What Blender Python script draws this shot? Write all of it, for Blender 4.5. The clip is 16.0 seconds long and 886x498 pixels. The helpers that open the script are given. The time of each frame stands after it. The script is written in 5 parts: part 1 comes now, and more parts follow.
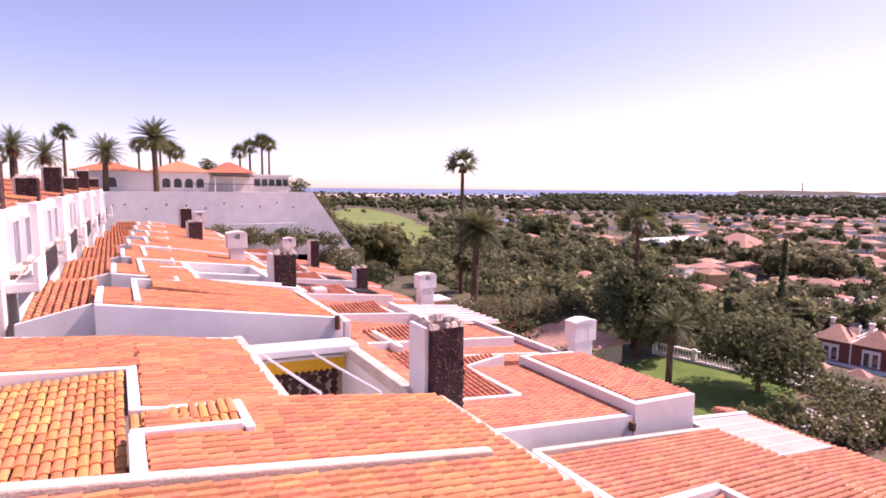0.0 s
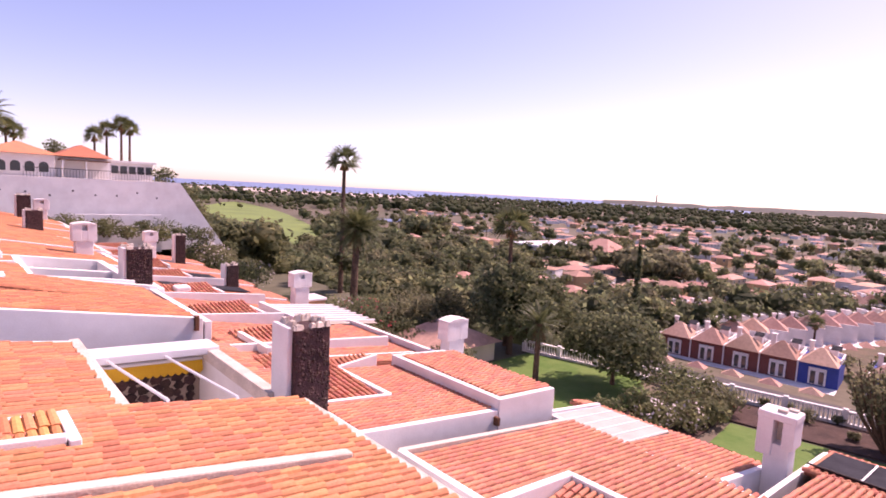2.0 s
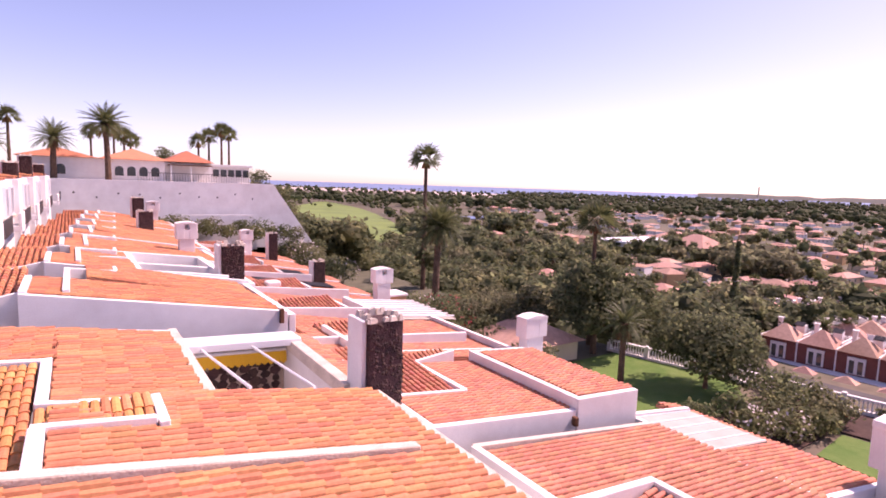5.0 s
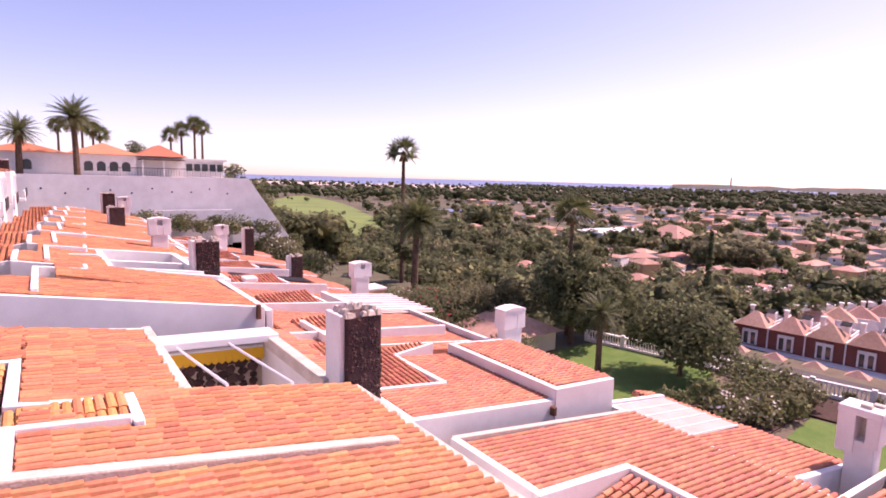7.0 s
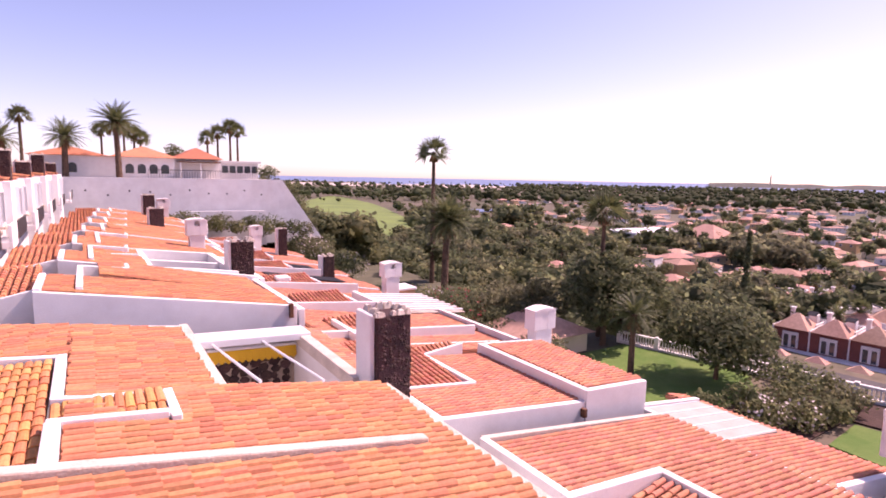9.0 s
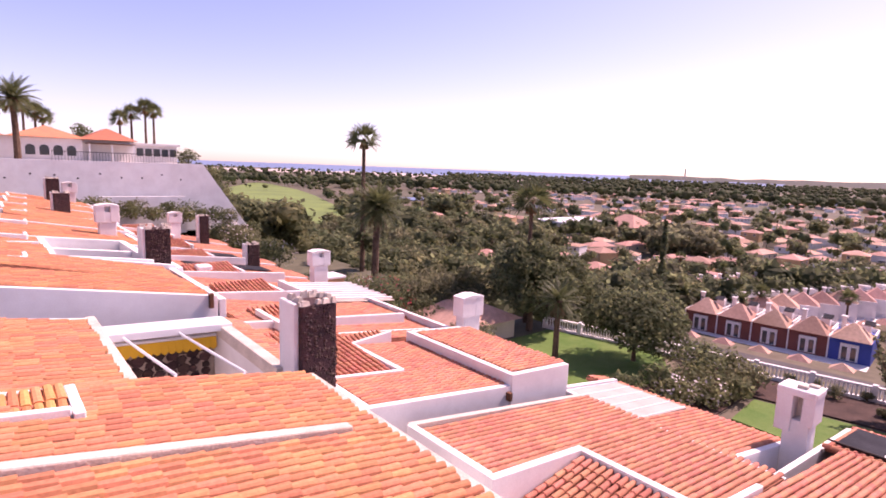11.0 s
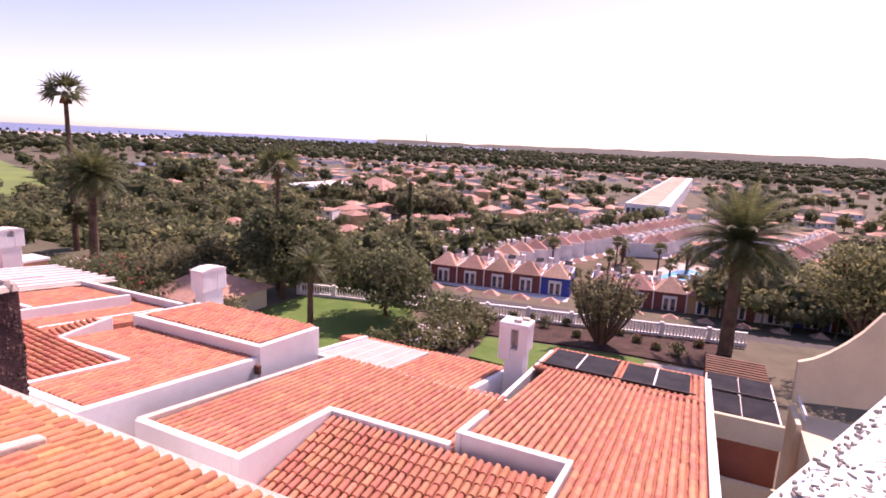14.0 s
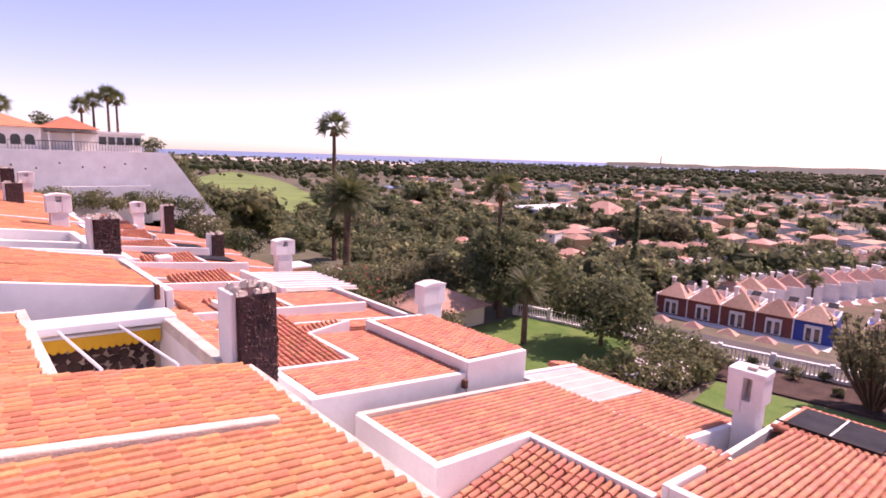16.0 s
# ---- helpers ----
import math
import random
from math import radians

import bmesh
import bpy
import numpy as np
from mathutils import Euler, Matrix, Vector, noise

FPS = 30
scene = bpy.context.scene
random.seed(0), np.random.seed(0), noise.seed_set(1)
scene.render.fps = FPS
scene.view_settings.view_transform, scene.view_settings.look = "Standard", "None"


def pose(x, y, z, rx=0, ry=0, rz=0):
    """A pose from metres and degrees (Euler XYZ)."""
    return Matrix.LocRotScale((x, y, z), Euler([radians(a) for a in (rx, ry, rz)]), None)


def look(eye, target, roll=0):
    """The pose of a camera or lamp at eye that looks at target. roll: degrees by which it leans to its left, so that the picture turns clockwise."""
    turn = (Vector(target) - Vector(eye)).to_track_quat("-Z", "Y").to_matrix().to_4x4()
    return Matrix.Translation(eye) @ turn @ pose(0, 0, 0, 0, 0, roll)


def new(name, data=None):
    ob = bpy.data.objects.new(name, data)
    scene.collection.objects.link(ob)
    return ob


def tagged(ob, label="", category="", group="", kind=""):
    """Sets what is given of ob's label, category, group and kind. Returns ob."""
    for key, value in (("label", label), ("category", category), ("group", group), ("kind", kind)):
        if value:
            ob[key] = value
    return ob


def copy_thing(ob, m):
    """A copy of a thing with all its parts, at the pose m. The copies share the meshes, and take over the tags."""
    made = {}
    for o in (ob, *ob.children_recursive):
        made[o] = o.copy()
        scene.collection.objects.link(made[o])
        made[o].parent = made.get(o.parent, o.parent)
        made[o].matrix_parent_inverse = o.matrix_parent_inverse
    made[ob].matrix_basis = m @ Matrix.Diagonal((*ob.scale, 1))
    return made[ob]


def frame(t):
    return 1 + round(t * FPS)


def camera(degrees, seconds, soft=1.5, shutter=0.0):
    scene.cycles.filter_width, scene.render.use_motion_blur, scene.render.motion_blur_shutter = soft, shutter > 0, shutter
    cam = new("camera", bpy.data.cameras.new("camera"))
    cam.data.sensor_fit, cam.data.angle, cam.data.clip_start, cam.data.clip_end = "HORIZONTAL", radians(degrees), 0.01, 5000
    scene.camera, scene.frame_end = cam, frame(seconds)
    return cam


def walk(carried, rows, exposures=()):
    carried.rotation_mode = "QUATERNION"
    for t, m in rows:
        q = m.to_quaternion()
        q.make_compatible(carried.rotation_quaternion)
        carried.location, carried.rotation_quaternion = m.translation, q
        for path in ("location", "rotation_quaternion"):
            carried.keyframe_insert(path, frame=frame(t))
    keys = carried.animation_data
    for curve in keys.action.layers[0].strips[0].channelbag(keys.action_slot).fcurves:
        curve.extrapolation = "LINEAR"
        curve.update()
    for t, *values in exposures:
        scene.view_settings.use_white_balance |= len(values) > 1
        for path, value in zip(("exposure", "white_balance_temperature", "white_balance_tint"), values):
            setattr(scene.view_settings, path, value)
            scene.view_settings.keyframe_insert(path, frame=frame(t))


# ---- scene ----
# ---- camera ----
cam = camera(77.0, 16.0, soft=1.75)
ROWS = [  # seconds, eye, yaw to the left, pitch, roll
    (0.0, -0.592, 0.095, 24.987, -30.28, -6.21, 0.50),
    (0.5, -0.556, 0.077, 24.994, -31.88, -6.24, 1.03),
    (1.0, -0.508, 0.046, 24.979, -37.28, -6.35, 2.04),
    (1.5, -0.420, 0.017, 24.974, -42.74, -6.81, 2.41),
    (2.0, -0.254, -0.022, 24.974, -42.30, -5.89, 3.01),
    (2.5, -0.128, -0.025, 25.004, -39.00, -6.21, 2.32),
    (3.0, -0.001, -0.114, 25.006, -35.28, -6.52, 2.60),
    (3.2, 0.031, -0.137, 25.012, -33.79, -7.22, 2.52),
    (5.3, 0.041, -0.105, 24.901, -33.80, -6.51, 1.74),
    (5.5, 0.037, -0.112, 24.923, -34.55, -6.87, 1.84),
    (6.0, 0.042, -0.095, 24.911, -34.97, -7.50, 2.03),
    (6.5, 0.039, -0.100, 24.905, -37.45, -7.31, 1.82),
    (7.0, 0.062, -0.144, 24.929, -35.91, -7.20, 1.46),
    (7.5, 0.053, -0.134, 24.909, -34.31, -7.21, 1.08),
    (8.0, 0.052, -0.151, 24.926, -33.70, -7.35, 1.10),
    (8.2, 0.053, -0.170, 24.937, -32.66, -7.37, 1.07),
    (10.3, 0.137, -0.211, 24.917, -34.04, -6.82, 1.71),
    (10.5, 0.158, -0.204, 24.920, -35.84, -7.48, 1.69),
    (11.0, 0.183, -0.237, 24.903, -39.88, -8.24, 2.07),
    (11.5, 0.186, -0.187, 24.878, -42.59, -8.38, 2.88),
    (12.0, 0.220, -0.072, 24.851, -48.73, -8.57, 2.90),
    (12.5, 0.281, -0.123, 24.844, -56.73, -9.65, 2.93),
    (13.0, 0.418, -0.258, 24.842, -60.00, -8.52, 3.56),
    (13.5, 0.530, -0.326, 24.819, -65.15, -9.35, 4.42),
    (14.0, 0.650, -0.405, 24.833, -65.09, -10.81, 2.77),
    (14.5, 0.840, -0.419, 24.881, -63.56, -9.57, 4.71),
    (15.0, 0.884, -0.486, 24.853, -51.27, -9.49, 2.49),
    (15.5, 0.953, -0.571, 24.868, -45.93, -9.71, 2.97),
    (16.0, 0.994, -0.632, 24.861, -42.06, -9.38, 1.79),
]


def eye_pose(x, y, z, yaw, pitch, roll):
    a, p = radians(yaw), radians(pitch)
    ahead = Vector((-math.sin(a) * math.cos(p), math.cos(a) * math.cos(p), math.sin(p)))
    return look((x, y, z), Vector((x, y, z)) + ahead, roll)


walk(cam, [(r[0], eye_pose(*r[1:])) for r in ROWS],
     exposures=[(0.0, 0.9, 7550, 57), (16.0, 0.9, 7550, 57)])

# ---- light ----
SUN_AZ, SUN_EL = 98.0, 50.0  # azimuth from +y towards +x
world = bpy.data.worlds.new("sky")
scene.world = world
world.use_nodes = True
wn = world.node_tree.nodes
sky = wn.new("ShaderNodeTexSky")
sky.sky_type, sky.sun_disc = "NISHITA", False
sky.sun_elevation, sky.sun_rotation = radians(SUN_EL), radians(SUN_AZ)
sky.air_density, sky.dust_density, sky.ozone_density, sky.altitude = 0.75, 0.6, 2.6, 60
world.node_tree.links.new(sky.outputs[0], wn["Background"].inputs[0])
wn["Background"].inputs[1].default_value = 0.12
sun = new("sun", bpy.data.lights.new("sun", "SUN"))
sun.data.energy, sun.data.angle, sun.data.color = 3.9, radians(0.55), (1.0, 0.95, 0.87)
sa, se = radians(SUN_AZ), radians(SUN_EL)
sun_dir = Vector((math.sin(sa) * math.cos(se), math.cos(sa) * math.cos(se), math.sin(se)))
sun.matrix_world = look(sun_dir * 50, (0, 0, 0))


# ---- materials ----
def material(name, colour, rough=0.8, spread=0.25, grain=9.0, stain=0.8, bump=0.25, second=None, metal=0.0, island=0.0,
             obj=0.0, spec=0.3, light=1.0, thin=0.0):
    """Colour with large stains, fine grain and relief; island and obj vary the value from piece to piece."""
    m = bpy.data.materials.new(name)
    m.use_nodes = True
    n, l = m.node_tree.nodes, m.node_tree.links
    p = n["Principled BSDF"]
    p.inputs["Roughness"].default_value, p.inputs["Metallic"].default_value = rough, metal
    p.inputs["Specular IOR Level"].default_value = spec
    co = n.new("ShaderNodeNewGeometry")
    big, fine = n.new("ShaderNodeTexNoise"), n.new("ShaderNodeTexNoise")
    big.inputs["Scale"].default_value, fine.inputs["Scale"].default_value = stain, grain
    big.inputs["Detail"].default_value, fine.inputs["Detail"].default_value = 5, 4
    big.inputs["Roughness"].default_value = 0.62
    l.new(co.outputs["Position"], big.inputs["Vector"]), l.new(co.outputs["Position"], fine.inputs["Vector"])
    second = second or tuple(c * (1 - spread * 1.6) for c in colour)
    mix = n.new("ShaderNodeMix")
    mix.data_type = "RGBA"
    ramp = n.new("ShaderNodeMapRange")
    ramp.inputs["From Min"].default_value, ramp.inputs["From Max"].default_value = 0.38, 0.68
    l.new(big.outputs["Fac"], ramp.inputs["Value"])
    mix.inputs["A"].default_value, mix.inputs["B"].default_value = (*colour, 1), (*second, 1)
    l.new(ramp.outputs["Result"], mix.inputs["Factor"])
    val = n.new("ShaderNodeMapRange")
    val.inputs["To Min"].default_value, val.inputs["To Max"].default_value = (1 - spread) * light, (1 + spread * 0.6) * light
    l.new(fine.outputs["Fac"], val.inputs["Value"])
    val.inputs["From Min"].default_value, val.inputs["From Max"].default_value = 0.3, 0.7
    value = val.outputs["Result"]
    hue = n.new("ShaderNodeHueSaturation")
    l.new(mix.outputs["Result"], hue.inputs["Color"])
    if island or obj:  # one random number a piece, be it an island of a mesh or an object
        amount = max(island, obj)
        oi = n.new("ShaderNodeObjectInfo")
        total = n.new("ShaderNodeMath")
        total.operation = "MULTIPLY_ADD"
        l.new(oi.outputs["Random"], total.inputs[0])
        total.inputs[1].default_value = 5.17
        l.new(co.outputs["Random Per Island"], total.inputs[2])
        piece = n.new("ShaderNodeMath")
        piece.operation = "FRACT"
        l.new(total.outputs[0], piece.inputs[0])
        r = n.new("ShaderNodeMapRange")
        r.inputs["To Min"].default_value, r.inputs["To Max"].default_value = 1 - amount, 1 + amount * 0.7
        l.new(piece.outputs[0], r.inputs["Value"])
        mul = n.new("ShaderNodeMath")
        mul.operation = "MULTIPLY"
        l.new(value, mul.inputs[0]), l.new(r.outputs["Result"], mul.inputs[1])
        value = mul.outputs[0]
        wrap = n.new("ShaderNodeMath")
        wrap.operation = "MULTIPLY"
        wrap.inputs[1].default_value = 7.31
        l.new(piece.outputs[0], wrap.inputs[0])
        fr = n.new("ShaderNodeMath")
        fr.operation = "FRACT"
        l.new(wrap.outputs[0], fr.inputs[0])
        hr = n.new("ShaderNodeMapRange")
        hr.inputs["To Min"].default_value, hr.inputs["To Max"].default_value = 0.5 - amount * 0.06, 0.5 + amount * 0.07
        l.new(fr.outputs[0], hr.inputs["Value"])
        l.new(hr.outputs["Result"], hue.inputs["Hue"])
    l.new(value, hue.inputs["Value"])
    l.new(hue.outputs["Color"], p.inputs["Base Color"])
    if thin:  # light that shines through leaves
        tl, ad = n.new("ShaderNodeBsdfTranslucent"), n.new("ShaderNodeMixShader")
        warm = n.new("ShaderNodeHueSaturation")
        warm.inputs["Value"].default_value, warm.inputs["Hue"].default_value = 2.0, 0.485
        l.new(hue.outputs["Color"], warm.inputs["Color"])
        l.new(warm.outputs["Color"], tl.inputs["Color"])
        ad.inputs[0].default_value = thin
        l.new(p.outputs[0], ad.inputs[1]), l.new(tl.outputs[0], ad.inputs[2])
        l.new(ad.outputs[0], n["Material Output"].inputs["Surface"])
    if bump:
        b = n.new("ShaderNodeBump")
        b.inputs["Strength"].default_value, b.inputs["Distance"].default_value = bump, 0.03
        l.new(fine.outputs["Fac"], b.inputs["Height"])
        l.new(b.outputs["Normal"], p.inputs["Normal"])
    return m


M = dict(
    tile=material("terracotta_tile", (0.60, 0.25, 0.125), 0.85, 0.16, 14, 0.5, 0.25, (0.54, 0.21, 0.115), island=0.2, obj=0.2),
    tile_red=material("red_roof_tile", (0.58, 0.24, 0.15), 0.85, 0.16, 14, 0.4, 0.25, (0.52, 0.20, 0.125), island=0.2, obj=0.2),
    tile_ochre=material("ochre_roof_tile", (0.68, 0.305, 0.12), 0.85, 0.16, 14, 0.45, 0.25, (0.64, 0.22, 0.10), island=0.25, obj=0.25),
    # paler, greyer tile colour for the valley roofs and the garden house
    tile_far=material("pale_roof_tile", (0.54, 0.33, 0.26), 0.9, 0.16, 2.5, 0.15, 0.3, (0.44, 0.25, 0.19), obj=0.25),
    bed=material("roof_bed", (0.46, 0.185, 0.115), 0.95, 0.2, 20, 1.0, 0.2),
    white=material("white_plaster", (0.80, 0.79, 0.78), 0.85, 0.05, 30, 0.7, 0.12, (0.70, 0.68, 0.67)),
    cement=material("cement_coping", (0.66, 0.58, 0.50), 0.9, 0.16, 22, 1.6, 0.4, (0.50, 0.43, 0.36)),
    cream=material("cream_plaster", (0.74, 0.62, 0.44), 0.85, 0.08, 25, 0.7, 0.12),
    brownwall=material("red_brown_plaster", (0.24, 0.085, 0.07), 0.8, 0.12, 20, 0.8, 0.1),
    terracotta=material("terracotta_plaster", (0.46, 0.16, 0.10), 0.85, 0.12, 20, 0.8, 0.1),
    flaked=material("bare_cement_patch", (0.33, 0.33, 0.29), 0.9, 0.25, 40, 6.0, 0.3),
    bluewall=material("blue_plaster", (0.05, 0.09, 0.36), 0.8, 0.1, 20, 0.8, 0.1),
    ochrewall=material("ochre_plaster", (0.52, 0.34, 0.18), 0.8, 0.1, 20, 0.8, 0.1),
    lava=material("lava_stone", (0.085, 0.05, 0.045), 0.9, 0.3, 22, 3.0, 0.6, (0.045, 0.028, 0.028), island=0.4),
    joint=material("stone_joint", (0.42, 0.34, 0.27), 0.9, 0.15, 25, 2, 0.3),
    awning=material("yellow_awning_cloth", (0.75, 0.42, 0.03), 0.8, 0.06, 40, 1.5, 0.05),
    alu=material("white_metal", (0.78, 0.79, 0.80), 0.4, 0.03, 40, 1.0, 0.02, metal=0.1),
    dark=material("dark_opening", (0.03, 0.028, 0.03), 0.5, 0.2, 8, 1.0, 0.0),
    panel=material("black_solar_absorber", (0.022, 0.024, 0.03), 0.9, 0.25, 30, 1.2, 0.1, (0.04, 0.042, 0.05), spec=0.1),
    pergola=material("weathered_translucent_sheet", (0.46, 0.41, 0.36), 0.7, 0.08, 25, 1.2, 0.1, (0.38, 0.34, 0.30)),
    lawn=material("lawn_grass", (0.12, 0.20, 0.05), 0.95, 0.2, 40, 0.5, 0.5, (0.06, 0.15, 0.025)),
    fairway=material("golf_grass", (0.17, 0.25, 0.07), 0.95, 0.15, 3, 0.03, 0.3, (0.12, 0.18, 0.06)),
    earth=material("dry_earth", (0.19, 0.13, 0.09), 0.95, 0.25, 6, 0.08, 0.5, (0.09, 0.085, 0.05)),
    plain=material("dry_plain", (0.15, 0.125, 0.09), 0.95, 0.25, 0.6, 0.012, 0.3, (0.085, 0.095, 0.055)),
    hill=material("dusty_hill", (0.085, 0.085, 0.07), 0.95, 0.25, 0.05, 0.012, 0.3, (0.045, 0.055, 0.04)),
    soil=material("volcanic_soil", (0.085, 0.05, 0.04), 0.95, 0.3, 30, 1.0, 0.5),
    asphalt=material("asphalt", (0.09, 0.085, 0.085), 0.9, 0.15, 20, 0.2, 0.2),
    sand=material("pale_paving", (0.55, 0.48, 0.42), 0.9, 0.12, 12, 0.4, 0.2),
    sea=material("sea", (0.17, 0.24, 0.38), 0.7, 0.1, 0.2, 0.002, 0.1, spec=0.15),
    pool=material("pool_water", (0.03, 0.42, 0.62), 0.15, 0.08, 3, 0.4, 0.2),
    bark=material("palm_bark", (0.16, 0.10, 0.068), 0.95, 0.3, 18, 2.0, 0.8),
    palmleaf=material("palm_leaf", (0.09, 0.11, 0.045), 0.6, 0.2, 10, 0.5, 0.1, (0.075, 0.095, 0.04), island=0.35, spec=0.3, thin=0.35),
    dryleaf=material("dry_palm_leaf", (0.22, 0.13, 0.06), 0.8, 0.2, 10, 0.5, 0.1, island=0.3),
    leaf=material("tree_leaf", (0.11, 0.13, 0.065), 0.75, 0.2, 6, 0.12, 0.1, (0.095, 0.115, 0.06), island=0.4, spec=0.15, thin=0.5),
    leaf_light=material("light_green_leaf", (0.15, 0.155, 0.085), 0.75, 0.2, 6, 0.12, 0.1, (0.125, 0.13, 0.075), island=0.4, spec=0.15, thin=0.5),
    leaf_grey=material("grey_green_leaf", (0.17, 0.18, 0.09), 0.8, 0.2, 6, 0.15, 0.1, (0.12, 0.135, 0.065), island=0.4, spec=0.15, thin=0.45),
    petal=material("pale_blossom", (0.62, 0.55, 0.52), 0.7, 0.1, 8, 1, 0.0, island=0.2),
    redpetal=material("red_blossom", (0.40, 0.04, 0.05), 0.7, 0.1, 8, 1, 0.0, island=0.2),
    glassy=material("window_glass", (0.05, 0.06, 0.07), 0.12, 0.1, 2, 1, 0.0, spec=0.6),
    iron=material("dark_iron", (0.05, 0.045, 0.045), 0.6, 0.2, 20, 2, 0.1, metal=0.4),
    flaking=material("flaking_white_paint", (0.84, 0.84, 0.83), 0.8, 0.05, 40, 7.0, 0.5, (0.80, 0.80, 0.80)),
    wood=material("brown_wood", (0.17, 0.075, 0.04), 0.7, 0.2, 15, 2, 0.2),
)


# ---- building helpers ----
class Mesh:
    """Gathers vertices and faces of one mesh."""

    def __init__(self):
        self.v, self.f = [], []

    def add(self, verts, faces):
        k = len(self.v)
        self.v.extend(verts)
        self.f.extend(tuple(i + k for i in f) for f in faces)
        return self

    def ring(self, x0, x1, y0, y1, z0, z1, w):
        """A rectangular frame of bar width w round an opening in an x plane."""
        o = [(y0, z0), (y1, z0), (y1, z1), (y0, z1)]
        i = [(y0 + w, z0 + w), (y1 - w, z0 + w), (y1 - w, z1 - w), (y0 + w, z1 - w)]
        vs = [(x, a, b) for x in (x0, x1) for q in (o, i) for a, b in q]
        fs = []
        for k in range(4):
            j = (k + 1) % 4
            fs += [(k, 4 + k, 4 + j, j), (8 + k, 8 + j, 12 + j, 12 + k), (k, j, 8 + j, 8 + k), (4 + k, 12 + k, 12 + j, 4 + j)]
        return self.add(vs, fs)

    def box(self, x0, x1, y0, y1, z0, z1, tilt=0.0, tilty=0.0):
        """A box whose top and bottom may fall by tilt along x, tilty along y."""
        vs = [(x, y, z + tilt * (x - x0) + tilty * (y - y0)) for z in (z0, z1) for x, y in ((x0, y0), (x1, y0), (x1, y1), (x0, y1))]
        return self.add(vs, [(3, 2, 1, 0), (4, 5, 6, 7), (0, 1, 5, 4), (1, 2, 6, 5), (2, 3, 7, 6), (3, 0, 4, 7)])

    def wall(self, x0, x1, y0, y1, zb, za, zc):
        """An upright block with level foot zb and a top that runs from za at x0 to zc at x1."""
        vs = [(x0, y0, zb), (x1, y0, zb), (x1, y1, zb), (x0, y1, zb), (x0, y0, za), (x1, y0, zc), (x1, y1, zc), (x0, y1, za)]
        return self.add(vs, [(3, 2, 1, 0), (4, 5, 6, 7), (0, 1, 5, 4), (1, 2, 6, 5), (2, 3, 7, 6), (3, 0, 4, 7)])

    def tube(self, a, b, r0, r1, n=8):
        a, b = Vector(a), Vector(b)
        q = (b - a).to_track_quat("Z", "Y")
        vs = []
        for p, r in ((a, r0), (b, r1)):
            vs += [tuple(p + q @ Vector((r * math.cos(2 * math.pi * i / n), r * math.sin(2 * math.pi * i / n), 0))) for i in range(n)]
        fs = [(i, (i + 1) % n, n + (i + 1) % n, n + i) for i in range(n)]
        return self.add(vs, fs + [tuple(range(n))[::-1], tuple(range(n, 2 * n))])

    def hip(self, x0, x1, y0, y1, z, rise, ridge=0.0):
        """A hipped roof (a pyramid where ridge is 0), the ridge along y."""
        cx, cy = (x0 + x1) / 2, (y0 + y1) / 2
        vs = [(x0, y0, z), (x1, y0, z), (x1, y1, z), (x0, y1, z), (cx, cy - ridge / 2, z + rise), (cx, cy + ridge / 2, z + rise)]
        return self.add(vs, [(3, 2, 1, 0), (0, 1, 4), (1, 2, 5, 4), (2, 3, 5), (3, 0, 4, 5)])

    def data(self, name, mat):
        me = bpy.data.meshes.new(name)
        me.from_pydata(self.v, [], self.f)
        me.materials.append(mat)
        me.update()
        return me


def part(name, mesh, mat, parent, label="", bevel=0.0, smooth=False, kind=""):
    """Links a gathered mesh as one object under a thing or a part."""
    me = mesh.data(name, mat) if isinstance(mesh, Mesh) else mesh
    if bevel:
        bm = bmesh.new()
        bm.from_mesh(me)
        bmesh.ops.bevel(bm, geom=bm.edges[:], offset=bevel, segments=2, affect="EDGES", profile=0.5)
        bm.to_mesh(me)
        bm.free()
    if smooth:
        me.polygons.foreach_set("use_smooth", [True] * len(me.polygons))
    ob = new(name, me)
    if parent is not None:
        ob.parent = parent
        if parent.matrix_basis != Matrix.Identity(4):
            ob.matrix_parent_inverse = parent.matrix_basis.inverted()
    return tagged(ob, label, kind=kind)


def thing(name, label, category, group="", at=None, kind=""):
    ob = new(name)
    ob.empty_display_size = 0.3
    if at is not None:
        ob.matrix_basis = at if isinstance(at, Matrix) else Matrix.Translation(at)
    return tagged(ob, label, category, group, kind)


rng = random.Random(11)

# ---- ground ----
def edge_x(y):
    """Where the garden terrace ends in a wall."""
    return 47.2 - 0.21 * max(-25.0, min(34.0, y))


def ground_z(x, y):
    """Height of the land: the hillside under the houses, the garden terrace, the valley."""
    e = edge_x(y)
    stops = [(-400, 60), (-60, 30), (-12, 21.5), (-5, 19.5), (6, 14.5), (17, 11.4), (24, 11.0), (e, 10.9), (e + 2.5, 4.0), (e + 16, 1.5), (100, 0.2), (300, 0.0), (900, -2.0)]
    fade = max(0.0, min(1.0, (320 - y) / 180))
    stops = [(a, za * fade if y > 140 else za) for a, za in stops]
    for (a, za), (b, zb) in zip(stops, stops[1:]):
        if x <= b:
            return za + (zb - za) * max(0.0, min(1.0, (x - a) / (b - a)))
    return -2.0


